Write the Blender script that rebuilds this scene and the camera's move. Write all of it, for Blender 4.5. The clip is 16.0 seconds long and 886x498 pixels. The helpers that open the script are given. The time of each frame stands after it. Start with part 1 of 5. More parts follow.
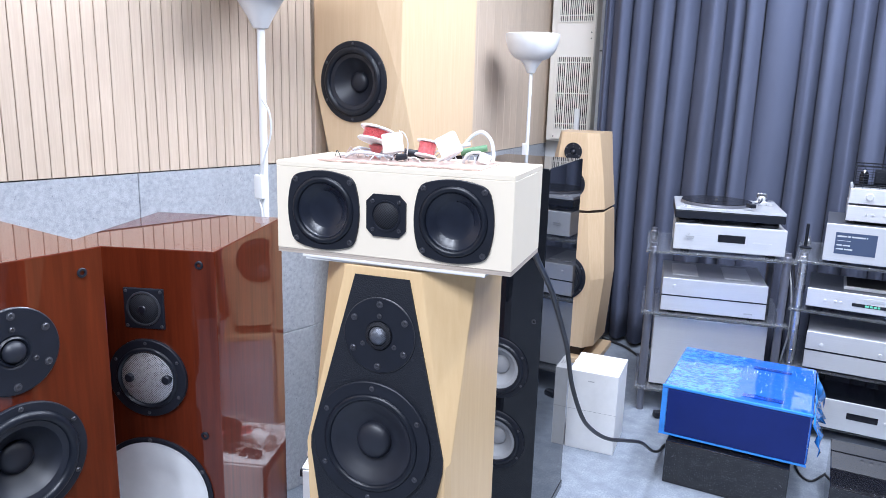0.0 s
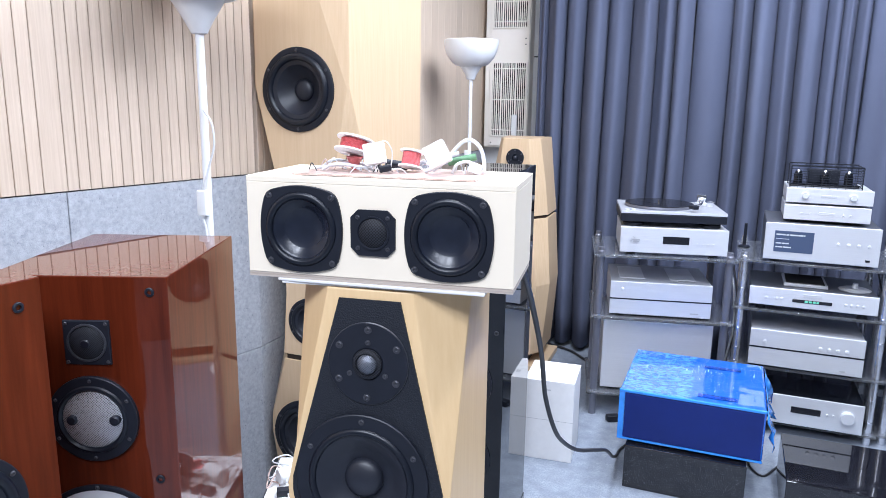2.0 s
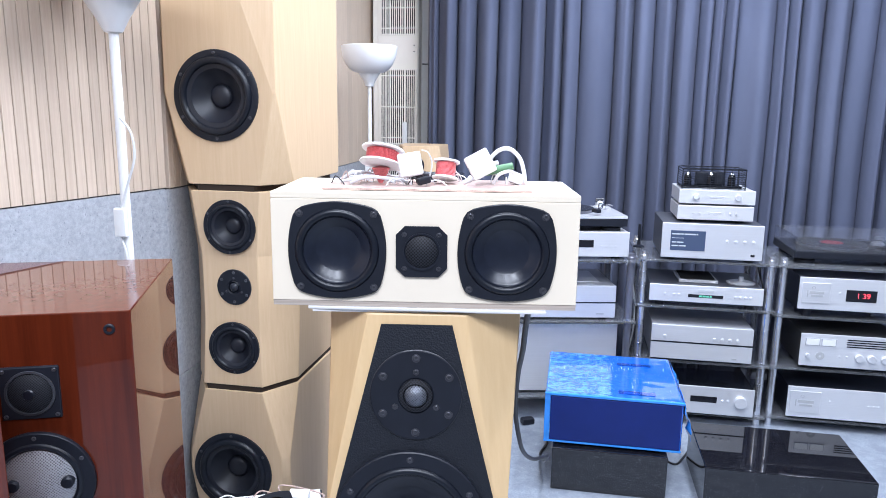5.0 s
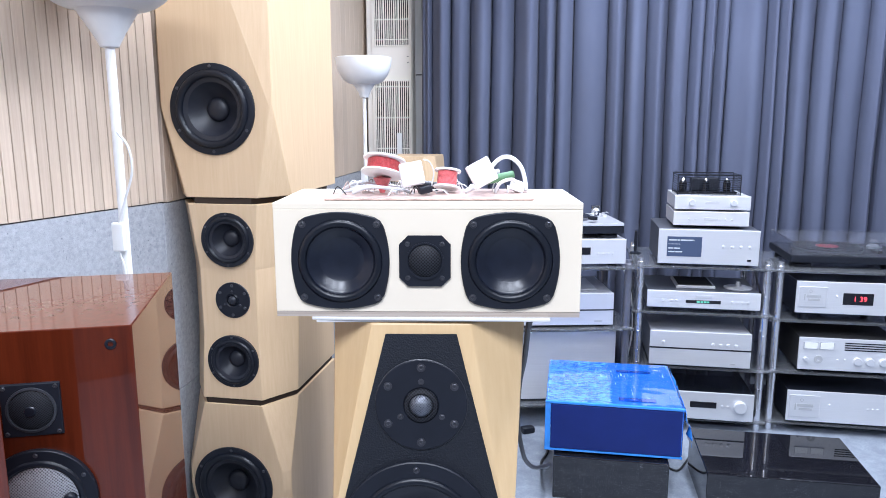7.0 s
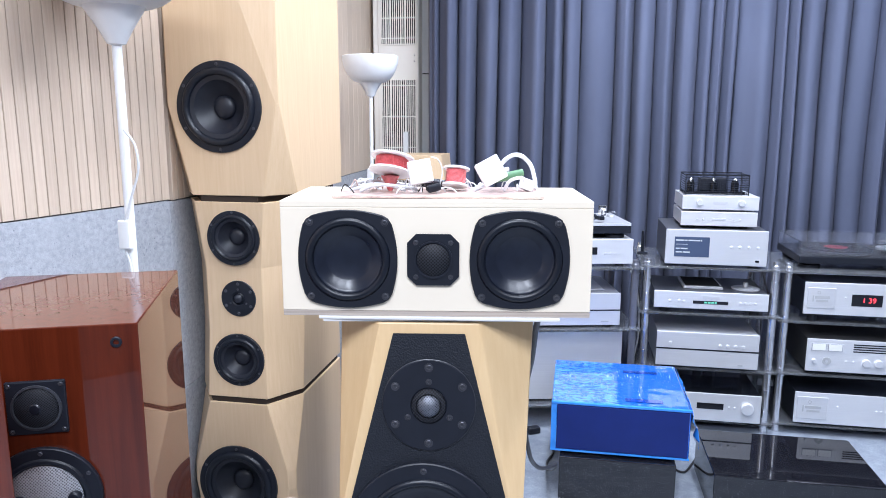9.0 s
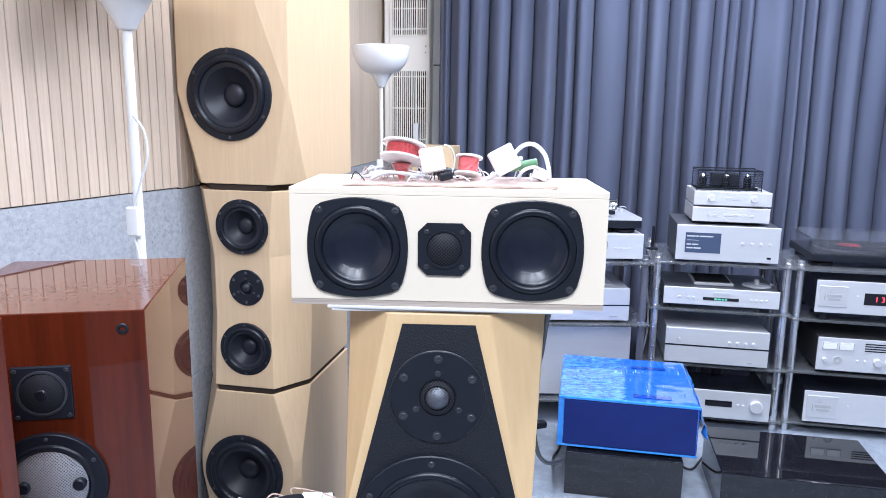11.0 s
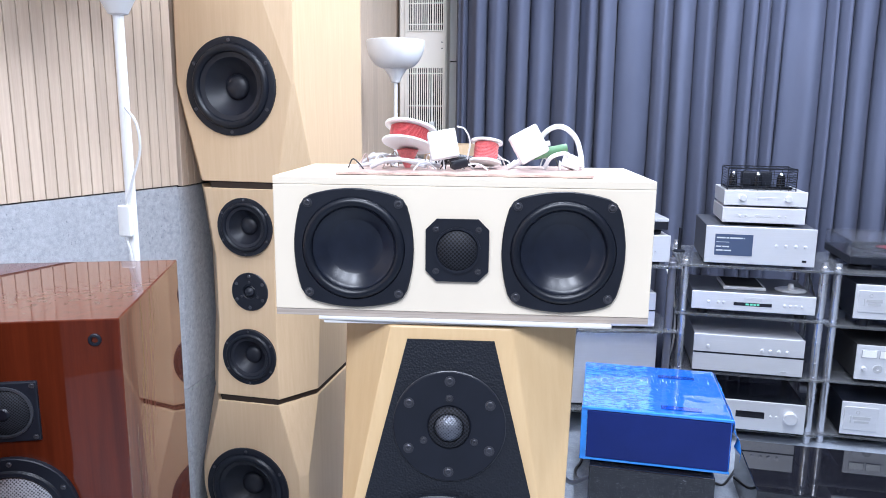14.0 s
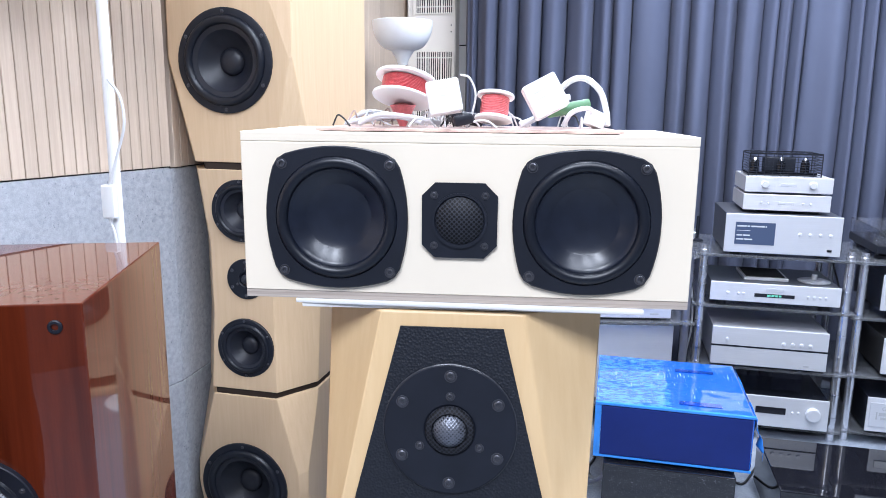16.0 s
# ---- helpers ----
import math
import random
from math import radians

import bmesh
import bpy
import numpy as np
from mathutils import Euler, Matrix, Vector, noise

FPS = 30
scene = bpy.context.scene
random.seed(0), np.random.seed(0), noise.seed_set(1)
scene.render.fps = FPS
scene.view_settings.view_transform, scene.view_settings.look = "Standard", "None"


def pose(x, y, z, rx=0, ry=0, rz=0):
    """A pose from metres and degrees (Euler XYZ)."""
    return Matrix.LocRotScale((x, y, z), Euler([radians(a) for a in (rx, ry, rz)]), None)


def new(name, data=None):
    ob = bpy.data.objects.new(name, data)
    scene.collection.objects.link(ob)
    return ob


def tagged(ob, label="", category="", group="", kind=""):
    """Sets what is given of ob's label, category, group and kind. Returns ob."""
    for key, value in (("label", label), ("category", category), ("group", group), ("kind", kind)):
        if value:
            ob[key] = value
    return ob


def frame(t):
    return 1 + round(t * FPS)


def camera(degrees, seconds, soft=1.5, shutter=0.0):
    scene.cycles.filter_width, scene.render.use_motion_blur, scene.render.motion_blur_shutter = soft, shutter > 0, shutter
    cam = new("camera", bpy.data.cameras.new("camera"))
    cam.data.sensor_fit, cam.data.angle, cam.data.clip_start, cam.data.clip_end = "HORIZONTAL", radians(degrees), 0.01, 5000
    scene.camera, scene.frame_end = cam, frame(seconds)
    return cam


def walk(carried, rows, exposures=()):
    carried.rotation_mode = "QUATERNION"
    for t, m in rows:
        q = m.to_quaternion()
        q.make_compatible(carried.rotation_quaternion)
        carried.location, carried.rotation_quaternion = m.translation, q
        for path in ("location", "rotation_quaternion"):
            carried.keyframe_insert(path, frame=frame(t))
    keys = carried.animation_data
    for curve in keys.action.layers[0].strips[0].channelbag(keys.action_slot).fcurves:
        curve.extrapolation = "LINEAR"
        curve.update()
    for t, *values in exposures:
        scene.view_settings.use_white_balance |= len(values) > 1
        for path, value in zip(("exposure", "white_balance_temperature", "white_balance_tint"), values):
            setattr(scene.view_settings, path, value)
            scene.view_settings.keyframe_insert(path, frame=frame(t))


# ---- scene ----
cam = camera(63.4, 16.0, soft=0.8)
METRES, EYE, TILT, LEAN, TURN = 0.70, 1.42, 0.0, 0.0, 28.0
ROWS = [
    (0.0, 0.0, 0.0, 0.0, 0.35, -12.51, -1.56),
    (0.5, -0.0106, 0.0544, -0.0211, -1.36, -12.35, -1.53),
    (1.0, -0.014, 0.0682, -0.0219, -1.93, -12.47, -2.17),
    (1.5, -0.053, 0.0891, -0.0166, -3.2, -12.37, -1.7),
    (2.0, -0.123, 0.1183, -0.0078, -5.77, -11.77, -0.79),
    (2.5, -0.194, 0.1545, -0.002, -8.45, -11.5, -0.73),
    (3.0, -0.2612, 0.1947, -0.001, -11.35, -11.41, -0.92),
    (3.5, -0.3275, 0.2176, -0.0041, -13.45, -11.27, -1.71),
    (4.0, -0.3797, 0.2322, -0.0073, -15.17, -11.2, -1.39),
    (4.5, -0.412, 0.2613, -0.0101, -17.11, -11.17, -0.96),
    (5.0, -0.4447, 0.289, -0.0155, -17.53, -11.02, -0.77),
    (7.5, -0.4585, 0.2918, -0.0178, -18.13, -10.15, 0.14),
    (8.0, -0.4573, 0.2926, -0.0185, -18.17, -10.28, -0.07),
    (8.5, -0.4572, 0.2973, -0.0195, -18.01, -10.24, -0.3),
    (9.0, -0.4593, 0.3069, -0.021, -17.63, -10.26, -0.12),
    (9.5, -0.4604, 0.3163, -0.0233, -17.51, -10.38, -0.01),
    (10.0, -0.4609, 0.3241, -0.0252, -17.32, -10.53, -0.49),
    (12.5, -0.4489, 0.3449, -0.0419, -16.55, -11.01, -0.66),
    (13.0, -0.4307, 0.3701, -0.0462, -16.48, -10.72, -0.41),
    (13.5, -0.4103, 0.4329, -0.0574, -15.89, -10.57, -0.92),
    (14.0, -0.3967, 0.5072, -0.0693, -15.48, -10.62, -0.62),
    (14.5, -0.4043, 0.5669, -0.0938, -15.1, -10.84, -0.79),
    (15.0, -0.3842, 0.6093, -0.1105, -15.15, -11.21, -0.69),
    (15.5, -0.3507, 0.6304, -0.1208, -15.14, -11.21, -0.42),
    (16.0, -0.3439, 0.6497, -0.1244, -14.65, -11.21, -0.61),
]
walk(cam, [(t, pose(0, 0, EYE, TILT, LEAN, TURN) @ pose(METRES * x, METRES * y, METRES * z, 90 + pitch, roll, yaw)) for t, x, y, z, yaw, pitch, roll in ROWS])

# ---- world and lights ----
world = bpy.data.worlds.new("world")
scene.world = world
world.use_nodes = True
world.node_tree.nodes["Background"].inputs[0].default_value = (0.75, 0.85, 1.0, 1)
world.node_tree.nodes["Background"].inputs[1].default_value = 0.15
CEIL = 3.0


def area_lamp(x, y, z, sx, sy, power, color):
    data = bpy.data.lights.new("ceiling_lamp", "AREA")
    data.shape, data.size, data.size_y, data.energy, data.color = "RECTANGLE", sx, sy, power, color
    ob = new("ceiling_lamp", data)
    ob.location = (x, y, z)
    return ob


LAMPS = [(-0.75, -0.80, 54.0), (-0.1, -0.80, 42.0), (0.6, -0.80, 32.0), (-0.45, 1.15, 40.0), (0.55, 1.55, 45.0), (-0.32, 2.75, 46.0), (0.35, 2.9, 37.0), (1.3, 2.9, 34.0)]
for lx, ly, power in LAMPS:
    area_lamp(lx, ly, CEIL - 0.075, 0.22, 1.1, power * 1.14, (0.775, 0.848, 1.0))


# ---- materials ----
def mat(name):
    m = bpy.data.materials.new(name)
    m.use_nodes = True
    return m, m.node_tree.nodes, m.node_tree.links, m.node_tree.nodes["Principled BSDF"]


def coords(nodes, links, scale, rot=(0, 0, 0)):
    tc, mp = nodes.new("ShaderNodeTexCoord"), nodes.new("ShaderNodeMapping")
    mp.inputs["Scale"].default_value = scale
    mp.inputs["Rotation"].default_value = rot
    links.new(tc.outputs["Object"], mp.inputs["Vector"])
    return mp.outputs["Vector"]


def ramp(nodes, links, fac, stops):
    r = nodes.new("ShaderNodeValToRGB")
    els = r.color_ramp.elements
    while len(els) < len(stops):
        els.new(0.5)
    for e, (p, c) in zip(els, stops):
        e.position, e.color = p, (*c, 1)
    links.new(fac, r.inputs["Fac"])
    return r.outputs["Color"]


def tex_noise(nodes, links, vec, scale, detail=4, rough=0.55):
    n = nodes.new("ShaderNodeTexNoise")
    n.inputs["Scale"].default_value, n.inputs["Detail"].default_value = scale, detail
    n.inputs["Roughness"].default_value = rough
    links.new(vec, n.inputs["Vector"])
    return n.outputs["Fac"]


def add_bump(nodes, links, height, bsdf, strength, distance=0.002):
    b = nodes.new("ShaderNodeBump")
    b.inputs["Strength"].default_value, b.inputs["Distance"].default_value = strength, distance
    links.new(height, b.inputs["Height"])
    links.new(b.outputs["Normal"], bsdf.inputs["Normal"])


def mix(nodes, links, fac, a, b, mode="MIX"):
    m = nodes.new("ShaderNodeMix")
    m.data_type, m.blend_type = "RGBA", mode
    if isinstance(fac, float):
        m.inputs[0].default_value = fac
    else:
        links.new(fac, m.inputs[0])
    for sock, v in ((m.inputs[6], a), (m.inputs[7], b)):
        if isinstance(v, tuple):
            sock.default_value = (*v, 1)
        else:
            links.new(v, sock)
    return m.outputs[2]


def plain(name, col, rough=0.5, metal=0.0, coat=0.0, vary=0.06, scale=30.0, bump=0.0, spec=0.5, coat_ior=1.5):
    m, n, l, b = mat(name)
    v = coords(n, l, (1, 1, 1))
    f = tex_noise(n, l, v, scale)
    lo, hi = tuple(c * (1 - vary) for c in col), tuple(min(1, c * (1 + vary)) for c in col)
    l.new(ramp(n, l, f, [(0.3, lo), (0.7, hi)]), b.inputs["Base Color"])
    b.inputs["Roughness"].default_value, b.inputs["Metallic"].default_value = rough, metal
    b.inputs["Coat Weight"].default_value, b.inputs["Coat Roughness"].default_value, b.inputs["Coat IOR"].default_value = coat, 0.02, coat_ior
    b.inputs["Specular IOR Level"].default_value = spec
    if bump:
        add_bump(n, l, tex_noise(n, l, v, scale * 8), b, bump, 0.001)
    return m


def wood(name, dark, light, rough=0.4, coat=0.0, grain=1.0, streak=(60, 60, 3), random_tone=0.0, bump=0.08, coat_ior=1.5, spec=0.5):
    """Veneer with the grain along local z: fine streaks over slow, broad figure."""
    m, n, l, b = mat(name)
    v = coords(n, l, streak)
    info = n.new("ShaderNodeObjectInfo")
    shift = n.new("ShaderNodeVectorMath")
    shift.operation = "MULTIPLY_ADD"
    l.new(info.outputs["Random"], shift.inputs[0])
    shift.inputs[1].default_value = (37, 11, 5)
    l.new(v, shift.inputs[2])
    fine = tex_noise(n, l, shift.outputs[0], 1.6, 6, 0.65)
    broad = tex_noise(n, l, coords(n, l, (5, 5, 0.7)), 1.5, 3)
    c1 = ramp(n, l, fine, [(0.30, dark), (0.70, light)])
    mid = tuple((a + c) / 2 * 0.96 for a, c in zip(dark, light))
    c2 = mix(n, l, ramp(n, l, broad, [(0.35, (0.05,) * 3), (0.7, (0.5 * grain,) * 3)]), c1, mid)
    if random_tone:
        tone = ramp(n, l, info.outputs["Random"], [(0, (1 - random_tone,) * 3), (1, (1, 1, 1))])
        c2 = mix(n, l, 1.0, c2, tone, "MULTIPLY")
    l.new(c2, b.inputs["Base Color"])
    b.inputs["Roughness"].default_value = rough
    b.inputs["Specular IOR Level"].default_value = spec
    b.inputs["Coat Weight"].default_value, b.inputs["Coat Roughness"].default_value, b.inputs["Coat IOR"].default_value = coat, 0.012, coat_ior
    add_bump(n, l, fine, b, bump, 0.0006)
    return m


def make_leather():
    m, n, l, b = mat("black_leather")
    v = coords(n, l, (1, 1, 1))
    vo = n.new("ShaderNodeTexVoronoi")
    vo.inputs["Scale"].default_value = 430
    l.new(v, vo.inputs["Vector"])
    b.inputs["Base Color"].default_value = (0.009, 0.011, 0.017, 1)
    b.inputs["Roughness"].default_value = 0.5
    b.inputs["Specular IOR Level"].default_value = 0.4
    add_bump(n, l, vo.outputs["Distance"], b, 0.5, 0.0012)
    return m


def make_granite():
    m, n, l, b = mat("polished_black_granite")
    v = coords(n, l, (1, 1, 1))
    f = tex_noise(n, l, v, 300, 3, 0.7)
    f2 = tex_noise(n, l, v, 22, 3)
    c = ramp(n, l, f, [(0.45, (0.004, 0.004, 0.006)), (0.62, (0.013, 0.014, 0.020)), (0.70, (0.34, 0.35, 0.38))])
    l.new(mix(n, l, f2, c, (0.006, 0.006, 0.009)), b.inputs["Base Color"])
    b.inputs["Roughness"].default_value = 0.025
    b.inputs["Specular IOR Level"].default_value = 0.7
    return m


def make_felt():
    m, n, l, b = mat("grey_felt_board")
    v = coords(n, l, (1, 1, 1))
    f, g = tex_noise(n, l, v, 70, 8, 0.75), tex_noise(n, l, v, 6, 3)
    c = ramp(n, l, f, [(0.38, (0.30, 0.315, 0.35)), (0.62, (0.47, 0.49, 0.525))])
    c = mix(n, l, ramp(n, l, g, [(0.3, (0.1,) * 3), (0.7, (0.5,) * 3)]), c, (0.40, 0.42, 0.455))
    flecks = ramp(n, l, tex_noise(n, l, coords(n, l, (1, 1, 0.6)), 190, 3, 0.6), [(0.66, (0, 0, 0)), (0.72, (0.8,) * 3)])
    l.new(mix(n, l, flecks, c, (0.13, 0.14, 0.165)), b.inputs["Base Color"])
    b.inputs["Roughness"].default_value = 0.95
    b.inputs["Specular IOR Level"].default_value = 0.1
    add_bump(n, l, tex_noise(n, l, v, 300, 4), b, 0.5, 0.002)
    return m


def make_floor():
    m, n, l, b = mat("grey_vinyl_floor")
    v = coords(n, l, (1, 1, 1))
    f, g = tex_noise(n, l, v, 18, 8, 0.7), tex_noise(n, l, v, 160, 4, 0.7)
    c = ramp(n, l, f, [(0.35, (0.20, 0.23, 0.28)), (0.65, (0.34, 0.38, 0.44))])
    l.new(mix(n, l, ramp(n, l, g, [(0.42, (0, 0, 0)), (0.62, (0.75,) * 3)]), c, (0.17, 0.195, 0.24)), b.inputs["Base Color"])
    b.inputs["Roughness"].default_value = 0.42
    add_bump(n, l, g, b, 0.1, 0.001)
    return m


def make_curtain():
    m, n, l, b = mat("slate_curtain_cloth")
    v = coords(n, l, (1, 1, 1))
    weave = tex_noise(n, l, coords(n, l, (900, 900, 350)), 1.0, 2)
    broad = tex_noise(n, l, coords(n, l, (3, 3, 0.8)), 1.5, 4)
    c = ramp(n, l, broad, [(0.3, (0.075, 0.086, 0.134)), (0.7, (0.112, 0.128, 0.192))])
    l.new(mix(n, l, weave, c, (0.092, 0.106, 0.162)), b.inputs["Base Color"])
    b.inputs["Roughness"].default_value = 0.85
    b.inputs["Specular IOR Level"].default_value = 0.2
    b.inputs["Sheen Weight"].default_value = 0.03
    add_bump(n, l, weave, b, 0.25, 0.001)
    return m


def make_film(name="blue_wrapping_film"):
    """Thin glossy film: deep blue, with paler blotches over the low-x half and pale creases."""
    m, n, l, b = mat(name)
    sep = n.new("ShaderNodeSeparateXYZ")
    tc = n.new("ShaderNodeTexCoord")
    l.new(tc.outputs["Object"], sep.inputs[0])
    wander = tex_noise(n, l, coords(n, l, (9, 9, 9)), 1.3, 5, 0.7)
    edge = n.new("ShaderNodeMath")
    edge.operation = "MULTIPLY_ADD"
    l.new(wander, edge.inputs[0])
    edge.inputs[1].default_value = 0.10
    l.new(sep.outputs["X"], edge.inputs[2])
    # paler colour mask: full at low x, faint past a wandering edge
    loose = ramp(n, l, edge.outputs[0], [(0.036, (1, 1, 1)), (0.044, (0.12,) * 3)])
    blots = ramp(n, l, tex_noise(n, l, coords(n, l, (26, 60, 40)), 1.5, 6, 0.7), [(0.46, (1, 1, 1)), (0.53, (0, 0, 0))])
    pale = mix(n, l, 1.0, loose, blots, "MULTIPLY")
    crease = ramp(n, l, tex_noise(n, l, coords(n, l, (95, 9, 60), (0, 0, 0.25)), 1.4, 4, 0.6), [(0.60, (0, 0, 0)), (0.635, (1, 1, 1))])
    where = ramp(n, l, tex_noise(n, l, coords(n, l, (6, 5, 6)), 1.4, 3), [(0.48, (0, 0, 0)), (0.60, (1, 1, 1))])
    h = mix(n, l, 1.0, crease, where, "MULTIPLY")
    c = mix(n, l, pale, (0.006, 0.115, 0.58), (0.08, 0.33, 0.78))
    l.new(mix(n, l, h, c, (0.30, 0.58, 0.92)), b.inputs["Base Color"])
    b.inputs["Roughness"].default_value = 0.2
    b.inputs["Coat Weight"].default_value, b.inputs["Coat Roughness"].default_value = 1.0, 0.03
    b.inputs["Coat IOR"].default_value = 1.8
    height = mix(n, l, 0.5, pale, h)
    add_bump(n, l, height, b, 0.6, 0.003)
    return m


def make_mesh_metal(name="silver_wire_mesh", scale=300, lo=(0.10, 0.10, 0.11), hi=(0.62, 0.63, 0.66)):
    m, n, l, b = mat(name)
    vo = n.new("ShaderNodeTexVoronoi")
    vo.inputs["Scale"].default_value = scale
    vo.inputs["Randomness"].default_value = 0.15
    l.new(coords(n, l, (1, 0.05, 1), (0, radians(45), 0)), vo.inputs["Vector"])
    l.new(ramp(n, l, vo.outputs["Distance"], [(0.25, lo), (0.5, hi)]), b.inputs["Base Color"])
    b.inputs["Metallic"].default_value, b.inputs["Roughness"].default_value = 0.6, 0.4
    add_bump(n, l, vo.outputs["Distance"], b, 0.6, 0.001)
    return m


def make_mesh_black():
    m, n, l, b = mat("black_perforated_grille")
    vo = n.new("ShaderNodeTexVoronoi")
    vo.inputs["Scale"].default_value = 360
    vo.inputs["Randomness"].default_value = 0.0
    l.new(coords(n, l, (1, 0.05, 1), (0, radians(45), 0)), vo.inputs["Vector"])
    l.new(ramp(n, l, vo.outputs["Distance"], [(0.36, (0.002, 0.002, 0.003)), (0.46, (0.022, 0.024, 0.032))]), b.inputs["Base Color"])
    b.inputs["Roughness"].default_value = 0.6
    b.inputs["Specular IOR Level"].default_value = 0.25
    add_bump(n, l, vo.outputs["Distance"], b, 0.35, 0.001)
    return m


def make_silver(name, col, rough=0.38):
    m, n, l, b = mat(name)
    f = tex_noise(n, l, coords(n, l, (4, 60, 900)), 1.0, 3)
    g = tex_noise(n, l, coords(n, l, (1, 1, 1)), 9, 3)
    lo, hi = tuple(c * 0.93 for c in col), tuple(min(1, c * 1.05) for c in col)
    l.new(mix(n, l, 0.35, ramp(n, l, f, [(0.3, lo), (0.7, hi)]), ramp(n, l, g, [(0.3, lo), (0.7, hi)])), b.inputs["Base Color"])
    b.inputs["Metallic"].default_value, b.inputs["Roughness"].default_value = 0.35, rough
    add_bump(n, l, f, b, 0.03, 0.0004)
    return m


def make_glass(name, col, rough=0.02, trans=0.9):
    m, n, l, b = mat(name)
    b.inputs["Base Color"].default_value = (*col, 1)
    b.inputs["Transmission Weight"].default_value = trans
    b.inputs["Roughness"].default_value = rough
    b.inputs["IOR"].default_value = 1.45
    return m


def glow(name, col, power):
    m, n, l, b = mat(name)
    b.inputs["Base Color"].default_value = (0.02, 0.02, 0.02, 1)
    b.inputs["Emission Color"].default_value = (*col, 1)
    b.inputs["Emission Strength"].default_value = power
    return m


MAPLE = wood("pale_maple_veneer", (0.67, 0.455, 0.24), (0.74, 0.53, 0.30), rough=0.38)
MAPLE2 = wood("honey_maple_veneer", (0.61, 0.43, 0.262), (0.68, 0.50, 0.325), rough=0.36)
CHERRY = wood("lacquered_cherry_veneer", (0.058, 0.0090, 0.0034), (0.122, 0.0200, 0.0072), rough=0.3, coat=1.0, streak=(45, 45, 2.5), bump=0.0, coat_ior=1.52, spec=0.05)
SLAT = wood("ash_slat_veneer", (0.58, 0.452, 0.348), (0.70, 0.575, 0.462), rough=0.6, streak=(110, 110, 3.5), random_tone=0.12)
CREAM = plain("cream_lacquer", (0.795, 0.705, 0.575), 0.45, vary=0.02, scale=8, bump=0.03)
PLY = wood("plywood_edge", (0.30, 0.24, 0.20), (0.55, 0.48, 0.42), rough=0.7, streak=(3, 3, 500))
LEATHER = make_leather()
GRANITE = make_granite()
FELT = make_felt()
FLOOR = make_floor()
CLOTH = make_curtain()
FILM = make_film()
FILM_EDGE = plain("bright_blue_film_edge", (0.03, 0.26, 0.80), 0.25, coat=0.6, vary=0.15, scale=20)
NAVY = plain("navy_film_panel", (0.007, 0.021, 0.150), 0.35, coat=0.12, spec=0.2, vary=0.12, scale=6)
DEEPFILM = plain("deep_blue_film", (0.004, 0.055, 0.38), 0.2, coat=1.0, vary=0.3, scale=14, coat_ior=1.7)
MESH_METAL = make_mesh_metal()
MESH_BLACK = make_mesh_black()
MESH_DARK = make_mesh_metal("dark_wire_mesh", 430, (0.012, 0.013, 0.017), (0.15, 0.16, 0.19))
SILVER = make_silver("brushed_silver_aluminium", (0.62, 0.63, 0.66))
SILVER_W = make_silver("pale_silver_aluminium", (0.68, 0.69, 0.72))
GREYMETAL = make_silver("grey_aluminium_top", (0.42, 0.43, 0.47), 0.45)
DARKCASE = plain("dark_grey_painted_case", (0.085, 0.09, 0.108), 0.42, metal=0.2, vary=0.08)
CHROME = plain("chrome_tube", (0.66, 0.67, 0.70), 0.18, metal=1.0, vary=0.03)
SATIN = plain("satin_aluminium_tube", (0.68, 0.69, 0.73), 0.24, metal=0.85, vary=0.05)
GUNMETAL = plain("gunmetal_tube", (0.17, 0.175, 0.21), 0.35, metal=0.5, vary=0.05)
BLACK = plain("black_moulded_frame", (0.009, 0.011, 0.018), 0.45, vary=0.15, bump=0.05, spec=0.35)
RUBBER = plain("black_rubber_surround", (0.006, 0.008, 0.014), 0.36, vary=0.1, spec=0.4)
RIM = plain("satin_black_rim", (0.035, 0.037, 0.045), 0.3, vary=0.1)
CONE = plain("black_paper_cone", (0.010, 0.012, 0.020), 0.48, vary=0.15, scale=60, bump=0.05)
GLOSSBLACK = plain("black_piano_lacquer", (0.006, 0.007, 0.010), 0.3, coat=1.0, vary=0.05, coat_ior=1.5, spec=0.0)
CAP = plain("black_dust_cap", (0.012, 0.014, 0.022), 0.45, vary=0.1)
CONE_GLOSS = plain("black_coated_cone", (0.011, 0.014, 0.024), 0.27, vary=0.15, scale=60, spec=0.38)
STEEL = plain("dark_screw_steel", (0.10, 0.102, 0.118), 0.36, metal=0.7)
# pale cone with the shade it stands in mixed into its colour
SHADECONE = plain("shaded_pale_cone", (0.33, 0.34, 0.36), 0.5, vary=0.05, bump=0.05)
WHITECONE = plain("white_coated_cone", (0.84, 0.86, 0.88), 0.5, vary=0.03, bump=0.05)
WHITEP = plain("white_lamp_plastic", (0.78, 0.79, 0.80), 0.4, vary=0.02)
FOAM = plain("grey_white_foam", (0.72, 0.71, 0.70), 0.8, vary=0.05, bump=0.2)
WHITECARD = plain("white_cardboard", (0.76, 0.76, 0.77), 0.7, vary=0.03, bump=0.05)
WALLP = plain("white_wall_paint", (0.72, 0.73, 0.74), 0.8, vary=0.03, scale=4, bump=0.05)
# for the walls out of view: dark, so that glossy fronts reflect little
GREYP = plain("unseen_wall_grey", (0.12, 0.125, 0.14), 0.8, vary=0.04, scale=4, bump=0.05)
ACCREAM = plain("cream_plastic", (0.88, 0.84, 0.78), 0.5, vary=0.02, scale=5)
DARK = plain("dark_recess", (0.02, 0.02, 0.022), 0.8)
BROWNGAP = plain("dark_brown_gap", (0.035, 0.022, 0.015), 0.8)
